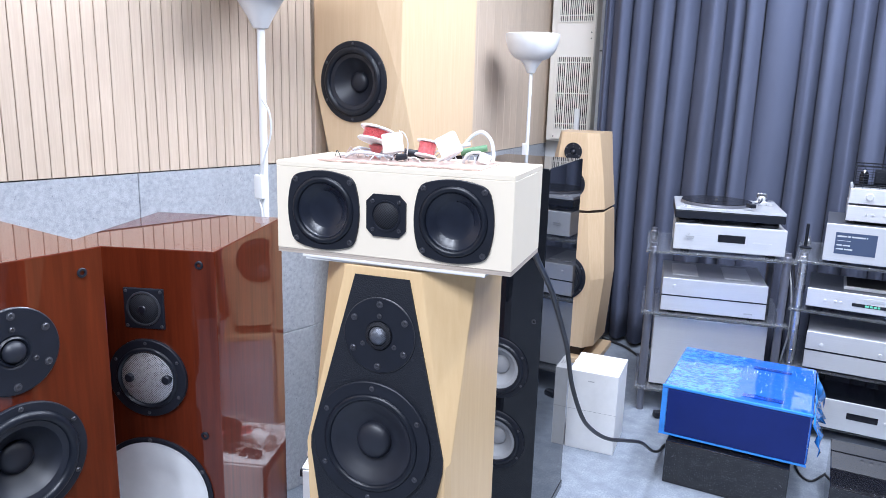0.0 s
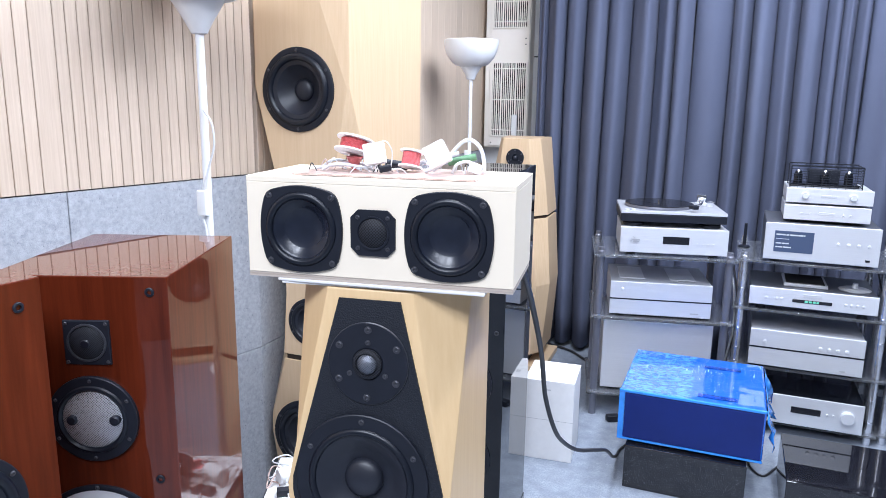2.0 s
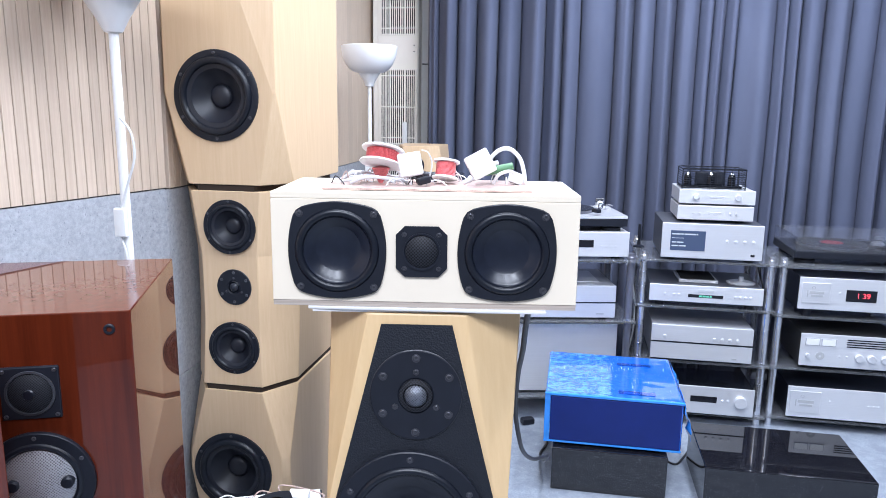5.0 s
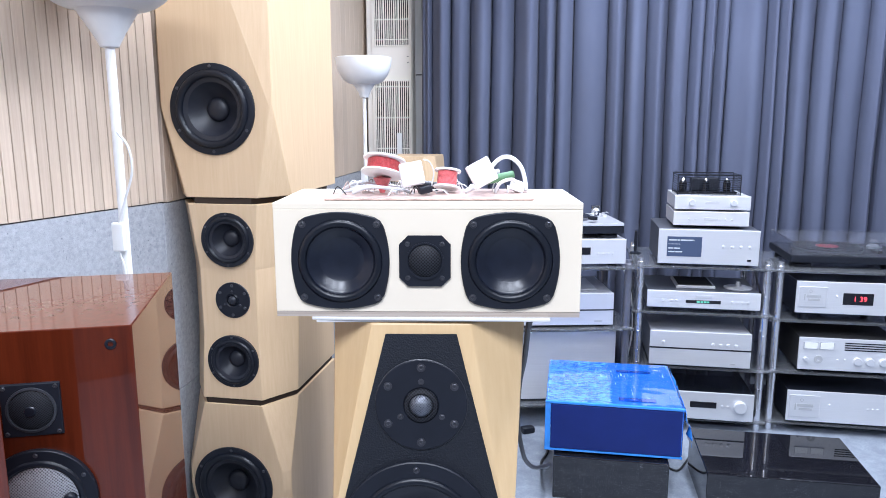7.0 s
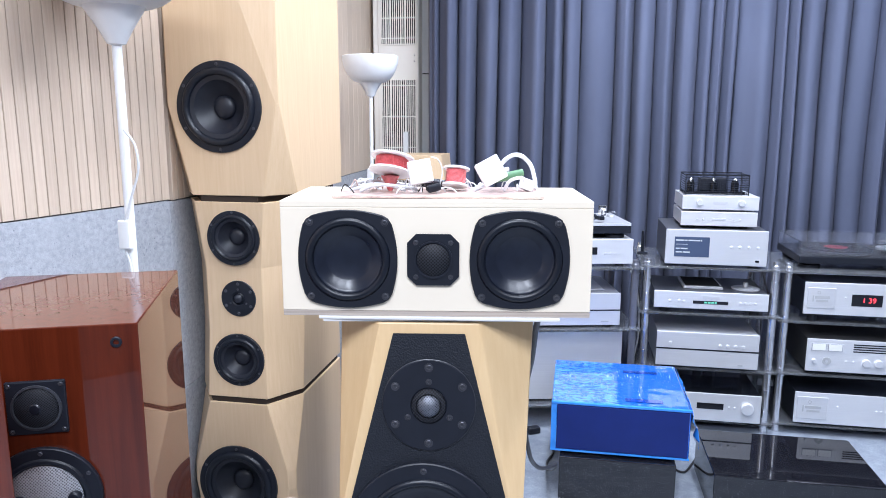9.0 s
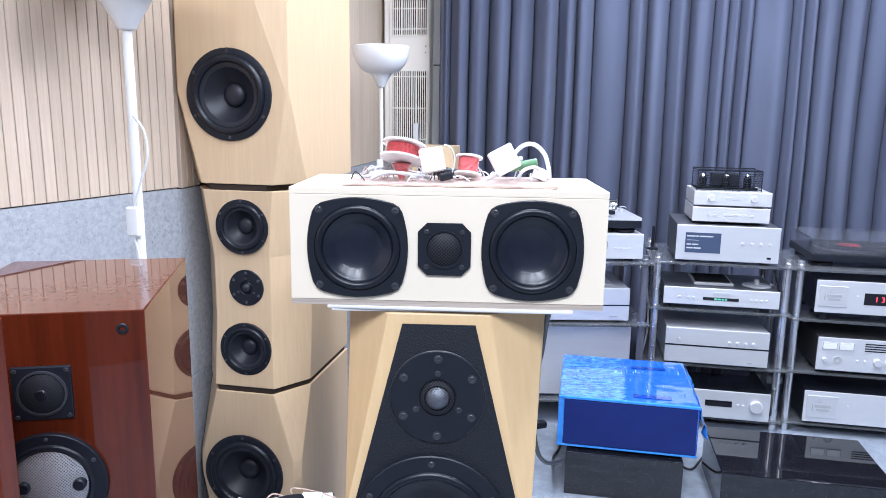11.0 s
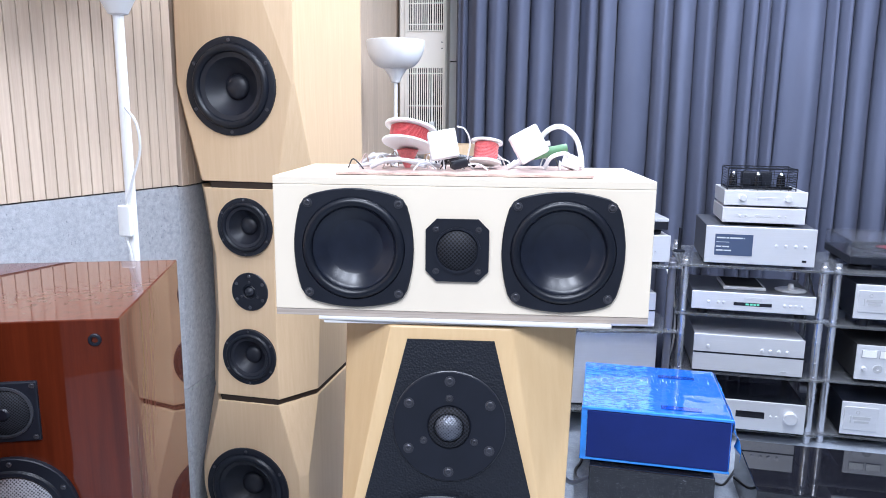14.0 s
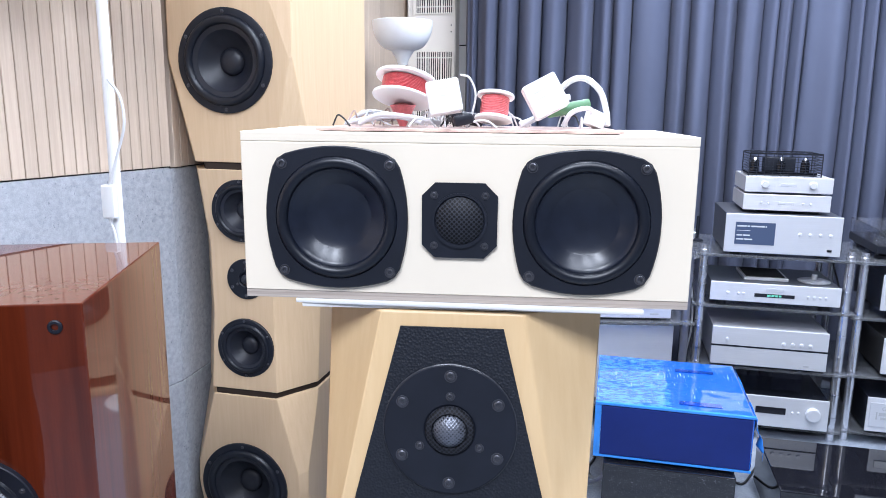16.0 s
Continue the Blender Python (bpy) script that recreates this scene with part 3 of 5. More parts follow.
# ---- floor lamps ----
def floor_lamp(x, y, rim, bowl_r, stem_z, label, flat, hr=0.056, hh=0.066, pole=0.0108, cord=True):
    lamp = thing("floor_lamp", label, "floor lamp", pose(x, y, 0), "uplight floor lamps")
    part("base", lathe([(0, 0), (0.13, 0), (0.13, 0.012), (0.11, 0.02), (0.02, 0.028), (0, 0.028)], 32, "z"), WHITEP, lamp)
    part("pole", lathe([(0, 0.02), (pole, 0.02), (pole, stem_z), (0, stem_z)], 20, "z"), WHITEP, lamp)
    prof = [(0.013, stem_z - 0.002), (0.02, stem_z), (0.5 * hr, stem_z + hh * 0.35), (0.88 * hr, stem_z + hh * 0.85), (hr, stem_z + hh)]
    part("shade_holder", lathe(prof, 32, "z"), WHITEP, lamp)
    z0 = stem_z + hh * 0.92
    h = rim - z0
    out = [(hr * 0.9, z0)] + [(hr * 0.9 + (bowl_r - hr * 0.9) * math.sin(math.pi / 2 * k / 8) ** 0.9, z0 + h * (1 - math.cos(math.pi / 2 * k / 8)) ** flat) for k in range(1, 9)]
    part("shade", lathe(out + [(r * 0.975 + 0.0, z + 0.003) for r, z in out[::-1]], 48, "z"), WHITEP, lamp, "white bowl shade")
    part("switch", box(-0.018, 0.012, -0.026, -0.012, 1.10, 1.17, 0.004), WHITEP, lamp)
    if cord:
        part("cord", tube([(0.010, -0.012, 1.38), (0.036, -0.014, 1.345), (0.042, -0.016, 1.29), (0.022, -0.02, 1.225), (0.0, -0.022, 1.16), (-0.004, -0.02, 1.10), (0.01, -0.02, 1.0), (0.014, -0.02, 0.5), (0.03, -0.05, 0.06), (0.15, -0.06, 0.006)], 0.0028), WIREW, lamp)
    return lamp


floor_lamp(-1.422, 1.57, 1.765, 0.165, 1.572, "white uplight floor lamp beside the cherry loudspeaker", 0.9, 0.072, 0.088)
floor_lamp(-1.354, 3.42, 1.696, 0.133, 1.513, "white uplight floor lamp beside the maple loudspeaker", 0.9, pole=0.0092, cord=False)


# ---- the tall maple loudspeaker ----
def faceted(levels, side, rear, chamfer_side=None, cx=0.0):
    """Rings (z, front half width, front y, chamfer depth) of a cabinet whose front corners are cut by varying amounts."""
    secs = []
    for z, hw, y in levels:
        cd = max(0.004, 1.5 * (side - hw))
        secs.append([(cx - hw, y, z), (cx + hw, y, z), (cx + side, y + cd, z), (cx + side, rear, z), (cx - side, rear, z), (cx - side, y + cd, z)])
    return loft(secs, 0.002)


def tall_speaker():
    sp = thing("loudspeaker", "tall faceted pale maple tower loudspeaker in three stacked cabinets", "loudspeaker", pose(-1.350, 1.925, 0))
    low = part("lower_cabinet", faceted([(0.0, 0.10, 0.0), (0.30, 0.150, 0.0), (0.36, 0.148, 0.0), (0.568, 0.092, 0.0)], 0.165, 0.46), MAPLE2, sp)
    mid = part("middle_cabinet", faceted([(0.586, 0.094, 0.0), (0.79, 0.086, 0.012), (0.98, 0.086, 0.012), (1.172, 0.105, 0.0)], 0.165, 0.46), MAPLE2, sp)
    # the upper cabinet: deep cuts below the woofer, shallow ones above it
    rings = []
    for z, left, right, side, cut in ((1.190, -0.108, 0.108, 0.173, 0.095), (1.445, -0.168, 0.156, 0.162, 0.005), (1.90, -0.165, -0.004, 0.152, 0.030)):
        rings.append([(left, 0.0, z), (right, 0.0, z), (side, cut, z), (0.173, 0.495, z), (-0.173, 0.495, z), (-0.173 if cut > 0.05 else -0.176, max(cut, 0.006), z)])
    up = part("upper_cabinet", loft(rings, 0.002), MAPLE2, sp)
    cut_round(low, [(-0.012, 0.305, 0.110)])
    cut_round(mid, [(0.008, 1.068, 0.070), (0.006, 0.702, 0.070)])
    cut_round(up, [(-0.012, 1.437, 0.110)])
    for z0, z1 in ((0.568, 0.586), (1.172, 1.190)):
        part("joint", faceted([(z0 - 0.001, 0.086, 0.006), (z1 + 0.001, 0.086, 0.006)], 0.158, 0.45), BROWNGAP, sp)
    driver(sp, "woofer", -0.012, 1.437, 0.126, label="large black woofer", deep=0.30, cap=0.26)
    driver(sp, "woofer", -0.012, 0.305, 0.126, label="large black woofer", deep=0.30, cap=0.26)
    driver(sp, "midrange", 0.008, 1.068, 0.080, y=0.007, label="black midrange driver", cap=0.3)
    driver(sp, "midrange", 0.006, 0.702, 0.080, y=0.007, label="black midrange driver", cap=0.3)
    dome_tweeter(sp, 0.012, 0.888, 0.053, y=0.012, label="black dome tweeter", dome_r=0.26, inner=True)
    return sp


tall_speaker()


def short_speaker():
    """A two-part tower on a plinth, further back."""
    sp = thing("loudspeaker", "faceted pale maple tower loudspeaker in two stacked cabinets on a plinth", "loudspeaker", pose(-1.165, 3.56, 0, 0, 0, 2))

    def ring(z, hw, y, side, yf, rear_hw):
        return [(-hw, y, z), (hw, y, z), (side, yf, z), (rear_hw, 0.34, z), (-rear_hw, 0.34, z), (-side, yf, z)]
    low = part("lower_cabinet", loft([ring(0.085, 0.12, 0.02, 0.165, 0.09, 0.165), ring(0.47, 0.145, 0.0, 0.198, 0.08, 0.19), ring(0.815, 0.10, 0.02, 0.165, 0.12, 0.165)], 0.002), MAPLE2, sp)
    part("upper_cabinet", loft([ring(0.83, 0.10, 0.02, 0.165, 0.12, 0.165), ring(1.0, 0.09, 0.03, 0.145, 0.12, 0.145), ring(1.225, 0.066, 0.04, 0.105, 0.14, 0.122)], 0.002), MAPLE2, sp)
    part("joint", loft([ring(0.814, 0.092, 0.03, 0.155, 0.12, 0.155), ring(0.831, 0.092, 0.03, 0.155, 0.12, 0.155)]), BROWNGAP, sp)
    part("foot", box(-0.10, 0.10, 0.06, 0.30, 0.028, 0.085), BROWNGAP, sp)
    part("plinth", box(-0.18, 0.20, 0.0, 0.38, 0.0, 0.03, 0.003), MAPLE2, sp)
    cut_round(low, [(-0.005, 0.47, 0.110)])
    driver(sp, "woofer", -0.005, 0.47, 0.125, y=0.002, label="large black woofer")
    driver(sp, "midrange", 0.0, 0.96, 0.075, y=0.024, label="black midrange driver")
    dome_tweeter(sp, 0.0, 1.128, 0.046, y=0.030, label="black dome tweeter", dome_r=0.26)
    return sp


short_speaker()


def black_speaker():
    sp = thing("loudspeaker", "glossy black lacquered floorstanding loudspeaker with pale cones in shade", "loudspeaker", pose(-0.8236, 1.918, 0, 0, 0, 4.5))
    cab = part("cabinet", box(-0.135, 0.135, 0.0, 0.40, 0.03, 1.210, 0.003), GLOSSBLACK, sp)
    cut_round(cab, [(0.005, 0.592, 0.085), (0.005, 0.352, 0.085)])
    part("plinth", box(-0.15, 0.137, -0.01, 0.41, 0.0, 0.03, 0.003), GLOSSBLACK, sp)
    driver(sp, "woofer", 0.005, 0.592, 0.098, cone_mat=SHADECONE, cap_mat=SHADECONE, label="black framed driver with pale cone darkened for shade", cap=0.3)
    driver(sp, "woofer", 0.005, 0.352, 0.098, cone_mat=SHADECONE, cap_mat=SHADECONE, label="black framed driver with pale cone darkened for shade", cap=0.3)
    dome_tweeter(sp, 0.0, 1.05, 0.05, label="black dome tweeter")
    part("socket", lathe([(0.007, 0.001), (0.007, -0.003), (0.004, -0.003), (0.004, 0.0), (0, 0.0)], 16), STEEL, sp, at=Matrix.Translation((0.112, 0, 0.755)))
    return sp


black_speaker()


# ---- cherry loudspeakers ----
def grille_socket(parent, x, z):
    part("grille_socket", lathe([(0.0085, 0.002), (0.0085, -0.002), (0.007, -0.003), (0.0045, -0.003), (0.004, 0.004), (0, 0.004)], 20), BLACK, parent, at=Matrix.Translation((x, 0, z)))


def cherry_cabinet(sp, h, holes):
    cab = part("cabinet", box(-0.16, 0.16, 0.0, 0.395, 0.02, h, 0.002), CHERRY, sp)
    cut_round(cab, holes)
    part("plinth", box(-0.15, 0.15, 0.012, 0.376, 0.0, 0.02), BLACK, sp)


def cherry_b():
    sp = thing("loudspeaker", "lacquered cherry floorstanding loudspeaker with wire mesh midrange", "loudspeaker", pose(-1.1785, 0.930, 0, 0, 0, 22.0), "cherry loudspeakers")
    cherry_cabinet(sp, 1.10, [(0.006, 0.565, 0.123), (0.010, 0.830, 0.067)])
    for x, z in ((0.128, 1.072), (-0.128, 1.072), (0.124, 0.709), (-0.124, 0.709)):
        grille_socket(sp, x, z)
    t = part("tweeter", box(-0.042, 0.042, -0.004, 0.002, -0.042, 0.042, 0.002), BLACK, sp, "square black tweeter plate", at=Matrix.Translation((0.010, 0, 0.977)))
    part("ring", lathe([(0.036, -0.0035), (0.0355, -0.0062), (0.0325, -0.0068), (0.031, -0.004)], 40), RIM, t)
    part("grille", lathe([(0.0315, -0.0042), (0.026, -0.0075), (0.015, -0.0105), (0.0, -0.0115)], 40), MESH_BLACK, t, "dark perforated dome grille")
    part("dome", lathe([(0.009, -0.0105), (0.007, -0.0135), (0.0, -0.0145)], 24), RUBBER, t)
    screws(t, [(sx * 0.036, sz * 0.036) for sx in (-1, 1) for sz in (-1, 1)], 0.003, -0.004)
    m = part("midrange", ring_prism(circle(0.083), 0.066, -0.008, 0.002), BLACK, sp, "black midrange with silver mesh", at=Matrix.Translation((0.010, 0, 0.830)))
    part("surround", lathe([(0.0665, -0.008), (0.064, -0.011), (0.060, -0.012), (0.056, -0.009), (0.055, -0.005)]), RUBBER, m)
    part("mesh", lathe([(0.0565, -0.006), (0.05, -0.009), (0.03, -0.013), (0, -0.015)], 48), MESH_METAL, m, "silver wire mesh")
    for dx in (-0.034, 0.044):
        part("plug", lathe([(0.0095, 0.0), (0.0095, -0.016), (0.007, -0.018), (0, -0.018)], 16), BLACK, m, at=Matrix.Translation((dx, -0.001, 0.002)))
    screws(m, [(0.075 * math.cos(radians(a)), 0.075 * math.sin(radians(a))) for a in (90, 30, 150, 210, 270, 330)], 0.003, -0.008)
    driver(sp, "woofer", 0.006, 0.565, 0.131, cone_mat=WHITECONE, cap_mat=WHITECONE, label="black framed woofer with white cone", frame_in=0.945, bowl=True, deep=0.03, roll_in=0.975)
    return sp


def cherry_a():
    sp = thing("loudspeaker", "lacquered cherry floorstanding loudspeaker with black drivers", "loudspeaker", pose(-1.107, 0.631, 0, 0, 0, 84), "cherry loudspeakers")
    cherry_cabinet(sp, 1.14, [(0.0, 0.80, 0.0905), (0.0, 0.52, 0.0905)])
    for x, z in ((0.122, 1.10), (-0.122, 1.10)):
        grille_socket(sp, x, z)
    t = dome_tweeter(sp, 0.0, 0.994, 0.072, label="round black tweeter plate", dome_r=0.26, thick=0.005, dome_mat=CAP)
    driver(sp, "woofer", 0.0, 0.80, 0.104, label="black woofer", n_screws=6)
    driver(sp, "woofer", 0.0, 0.52, 0.104, label="black woofer", n_screws=6)
    return sp


cherry_b()
cherry_a()


# ---- the stand-in-front pair: maple loudspeaker and cream centre loudspeaker on top ----
FRONT = pose(-0.5415, 0.8505, 0, 0, 0, 8.7)


def front_speaker():
    sp = thing("loudspeaker", "pale maple floorstanding loudspeaker with black leather baffle", "loudspeaker", FRONT)

    lean = radians(4.3)

    def ring(z, hw, cd, side=0.121, right=None, edge=None):
        y = -max(0.0, min(1.153 - z, 0.27)) * math.tan(lean)
        dx = -0.008
        return [(-hw + dx, y, z), ((right or hw) + dx, y, z), (edge or side, cd, z), (side, 0.19, z), (side - 0.02, 0.21, z), (-side + 0.02, 0.21, z), (-side, 0.19, z), (-side, cd, z)]
    cab = part("cabinet", loft([ring(0.03, 0.085, 0.035, 0.095), ring(0.46, 0.085, 0.03, 0.095), ring(0.66, 0.098, 0.012), ring(0.76, 0.114, 0.002, right=0.108, edge=0.110), ring(0.88, 0.118, -0.006, right=0.112, edge=0.107), ring(1.166, 0.060, 0.048)], 0.002), MAPLE, sp)
    part("plinth", box(-0.13, 0.13, -0.01, 0.22, 0.0, 0.03, 0.003), BLACK, sp)
    baf = part("leather_baffle", prism([(-0.043, 1.153), (0.043, 1.153), (0.108, 0.893), (0.108, 0.873), (0.075, 0.70), (0.06, 0.62), (-0.06, 0.62), (-0.075, 0.70), (-0.108, 0.873), (-0.108, 0.893)], -0.0035, 0.001, 0.002), LEATHER, sp, "black grained leather panel")
    cut_round(cab, [(-0.014, 0.900, 0.0775)])
    cut_round(baf, [(-0.006, 0.900, 0.0765)])
    t = dome_tweeter(sp, 0.0, 1.066, 0.056, y=-0.0035, label="round black tweeter plate", dome_mat=MESH_DARK, dome_r=0.27, thick=0.003)
    part("grille_ring", lathe([(0.021, -0.003), (0.02, -0.006), (0.0155, -0.0075), (0.014, -0.004)], 40), MESH_BLACK, t)
    w = driver(sp, "woofer", -0.006, 0.900, 0.095, y=-0.0035, label="black woofer with bulging dust cap", frame_in=0.80, cap=0.29, n_screws=6, deep=0.13, cap_out=0.003, phase=90, roll_in=0.86)
    for o in (baf, t, w):
        o.matrix_basis = pose(-0.008, 0, 1.153, -4.3) @ pose(0, 0, -1.153) @ o.matrix_basis
    return sp


front_speaker()
PAD = FRONT @ pose(0.0, 0.0, 1.166)
solid("foam_sheet", box(-0.135, 0.125, 0.004, 0.19, 0.0003, 0.0036, 0.0008), FOAM, "thin white foam sheet lying on the maple loudspeaker", "foam sheet", PAD @ pose(0.0, 0, 0, 0, 0, 1.5), "foam sheets")
solid("foam_sheet", box(-0.14, 0.147, -0.003, 0.18, 0.0039, 0.0077, 0.0008), FOAM, "thin white foam sheet lying on the maple loudspeaker", "foam sheet", PAD @ pose(0.0, 0, 0, 0, 0, -1.0), "foam sheets")


def centre_speaker():
    sp = thing("centre_loudspeaker", "cream lacquered centre loudspeaker with two black woofers", "loudspeaker", FRONT @ pose(0, 0, 1.174))
    h = 0.138
    cab = part("cabinet", box(-0.1825, 0.1825, 0.0, 0.172, 0.0062, h - 0.0078, 0.0008, 1), CREAM, sp)
    part("top_panel", box(-0.1825, 0.1825, 0.0, 0.172, h - 0.0077, h, 0.0007, 2), CREAM, sp)
    part("bottom_edge", box(-0.1822, 0.1822, 0.0006, 0.170, 0.0, 0.0060), PLY, sp, "bare plywood bottom edge")
    zc = 0.069
    cut_round(cab, [(x, zc, 0.0504) for x in (-0.1035, 0.0980)], 0.06)
    for x in (-0.1035, 0.0980):
        f = driver(sp, "woofer", x, zc, 0.0585, outline=rounded_square(0.0585, 0.0065, 0.017), frame_in=0.86, n_screws=0, deep=0.05, bowl=True, cone_mat=CONE_GLOSS, cap_mat=CONE_GLOSS, label="black woofer with square rounded frame", thick=0.004)
        screws(f, [(sx * 0.044, sz * 0.044) for sx in (-1, 1) for sz in (-1, 1)], 0.0036, -0.004)
    c, k = 0.0305, 0.0105
    oct_ = [(c, -c + k), (c, c - k), (c - k, c), (-c + k, c), (-c, c - k), (-c, -c + k), (-c + k, -c), (c - k, -c)]
    t = part("tweeter", prism(oct_, -0.003, 0.002, 0.0008), BLACK, sp, "black octagonal tweeter plate", at=Matrix.Translation((-0.003, 0, zc)))
    part("rim", lathe([(0.0225, -0.0028), (0.0225, -0.0045), (0.0205, -0.0045), (0.0195, -0.003)], 40), BLACK, t)
    part("grille", lathe([(0.0195, -0.0031), (0.016, -0.0055), (0.009, -0.008), (0, -0.009)], 40), MESH_BLACK, t, "black perforated dome grille")
    screws(t, [(sx * 0.0205, sz * 0.0205) for sx in (-1, 1) for sz in (-1, 1)], 0.0026, -0.003)
    return sp


centre_speaker()
TOP = FRONT @ pose(0, 0, 1.312)


def crossover():
    """A loose crossover network lying on the centre loudspeaker."""
    b = thing("crossover_board", "loose crossover network of coils and capacitors on a thin board", "crossover", TOP @ pose(0.005, 0.09, 0.0008))
    part("board", box(-0.13, 0.122, -0.07, 0.055, 0, 0.0022), COPPER, b, "thin copper-coloured board")

    def coil(x, y, z, r, h, tilt, name="coil"):
        m = pose(x, y, z, *tilt)
        f = part(name, lathe([(0, 0), (r, 0), (r * 1.02, 0.001), (r, 0.0025), (r * 0.45, 0.0025), (r * 0.45, h - 0.0025), (r, h - 0.0025), (r * 1.02, h - 0.001), (r, h), (r * 0.25, h), (r * 0.25, h - 0.004), (0, h - 0.004)], 40, "z"), WHITEP, b, "white bobbin wound with red wire", at=m)
        prof = [(r * 0.4, 0.003)]
        n = 12
        for i in range(n):
            zz = 0.003 + (h - 0.006) * i / n
            st = (h - 0.006) / n
            prof += [(r * 0.73, zz), (r * 0.77, zz + st * 0.5), (r * 0.73, zz + st)]
        part("winding", lathe(prof + [(r * 0.4, h - 0.003)], 40, "z"), RED, f, "red enamelled wire")
        return f
    coil(-0.066, -0.006, 0.026, 0.0275, 0.021, (-20, 8, 0))
    part("coil_core", lathe([(0, 0), (0.003, 0), (0.012, 0.019), (0.0, 0.0215)], 24, "z"), RED, b, at=pose(-0.067, 0.002, 0.0022))
    coil(0.016, -0.003, 0.0085, 0.0168, 0.024, (-16, 5, 0))

    def cap(x, y, z, s, d, rz, tilt):
        return part("capacitor", box(-s / 2, s / 2, -d / 2, d / 2, 0, s, 0.002), WHITEP, b, "white box capacitor", at=pose(x, y, z, tilt, rz, 8))
    c1 = cap(-0.024, -0.03, 0.014, 0.029, 0.015, -10, -10)
    c2 = cap(0.068, -0.028, 0.016, 0.031, 0.015, -28, -10)
    for c, w in ((c1, 0.014), (c2, 0.018)):
        for k in range(2):
            part("print_bar", box(-w / 2, w / 2 - 0.004 * k, -0.0079, -0.0073, 0.021 - 0.006 * k, 0.0225 - 0.006 * k), PALEPRINT, c)
    part("resistor", lathe([(0, -0.02), (0.005, -0.02), (0.0055, 0), (0.005, 0.02), (0, 0.02)], 16, "x"), GREEN, b, "green power resistor", at=pose(0.085, 0.02, 0.02, 0, -12, 15))
    part("resistor", lathe([(0, -0.016), (0.006, -0.016), (0.006, 0.016), (0, 0.016)], 16, "x"), BLACK, b, "black cylinder", at=pose(-0.010, 0.018, 0.010, 0, 8, 25))
    part("terminal_block", box(-0.008, 0.008, -0.006, 0.006, 0, 0.014, 0.001), WHITEP, b, at=pose(0.105, 0.0, 0.004, 0, 20, 30))
    part("hose", tube([(0.045, 0.012, 0.004), (0.062, 0.018, 0.018), (0.082, 0.022, 0.042), (0.098, 0.02, 0.047), (0.112, 0.015, 0.036), (0.118, 0.01, 0.018), (0.119, 0.004, 0.005)], 0.0028), SLEEVE, b, "looped pale grey sleeve")
    part("hose", tube([(-0.118, 0.02, 0.005), (-0.10, 0.015, 0.008), (-0.07, 0.025, 0.009), (-0.04, 0.03, 0.006)], 0.0026), WIREW, b, "pale grey sleeve")
    part("hose", tube([(0.078, -0.01, 0.004), (0.085, -0.012, 0.016), (0.10, -0.008, 0.020), (0.108, -0.002, 0.012)], 0.0022), WIREW, b)
    for k, (x, y) in enumerate(((-0.115, -0.02), (-0.11, 0.0), (-0.10, -0.035), (-0.12, 0.015))):
        part("hose", tube([(x, y, 0.005), (x + 0.02, y - 0.008, 0.009 + 0.002 * k), (x + 0.045, y + 0.004, 0.011), (x + 0.07, y + 0.012 * (k - 1), 0.006)], 0.0022), SLEEVE, b, "translucent grey sleeve")
    part("hose", tube([(0.04, -0.012, 0.005), (0.055, -0.008, 0.012), (0.07, 0.0, 0.026), (0.084, 0.004, 0.03)], 0.003), SLEEVE, b, "translucent grey sleeve")
    part("lead_wire", tube([(-0.012, -0.038, 0.047), (-0.004, -0.04, 0.044), (0.001, -0.036, 0.03), (-0.004, -0.03, 0.006)], 0.0009, 6, 6), WIREW, b)
    part("clip", box(-0.009, 0.008, -0.004, 0.004, 0, 0.009, 0.002), BLACK, b, "dark clip", at=pose(-0.008, -0.035, 0.005, 0, -12, 20))
    rng = random.Random(5)
    for k in range(26):
        x, y = rng.uniform(-0.11, 0.1), rng.uniform(-0.04, 0.03)
        dx, dy = rng.uniform(-0.03, 0.03), rng.uniform(-0.02, 0.02)
        part("lead_wire", tube([(x, y, 0.003), (x + dx * 0.3, y + dy * 0.3, rng.uniform(0.006, 0.018)), (x + dx * 0.7, y + dy * 0.7, rng.uniform(0.006, 0.014)), (x + dx, y + dy, 0.003)], 0.0008, 6, 5), (WIREW, WIREW, COPPER, WIREW, WIREW, CABLE)[k % 6], b)
    return b


crossover()


# ---- hi-fi racks ----
def rack(m, w, d, shelves, post_mat, rings, label, shelf_t=0.012, extra=0.0):
    """Glass shelves on four tubes; the origin is the floor below the middle of the front edge."""
    r = thing("hifi_rack", label, "hi-fi rack", m, "hi-fi racks in a row")
    top = shelves[-1]
    for sx in (-1, 1):
        for yy in (0.0, d):
            p = part("post", lathe([(0, 0), (0.0165, 0), (0.0165, top + 0.012), (0.0135, top + 0.016), (0.0135, top + 0.03), (0, top + 0.03)], 24, "z"), post_mat, r, at=Matrix.Translation((sx * w / 2, yy, 0)))
            for z in rings:
                part("collar", lathe([(0.0165, z - 0.004), (0.0195, z - 0.003), (0.0195, z + 0.003), (0.0165, z + 0.004)], 24, "z"), CHROME, p)
    for z in shelves:
        part("shelf", box(-w / 2 - 0.032, w / 2 + 0.032, -0.03 - extra, d + 0.03, z - shelf_t, z, 0.003), ACRYLIC, r, "smoked clear acrylic shelf")
    return r


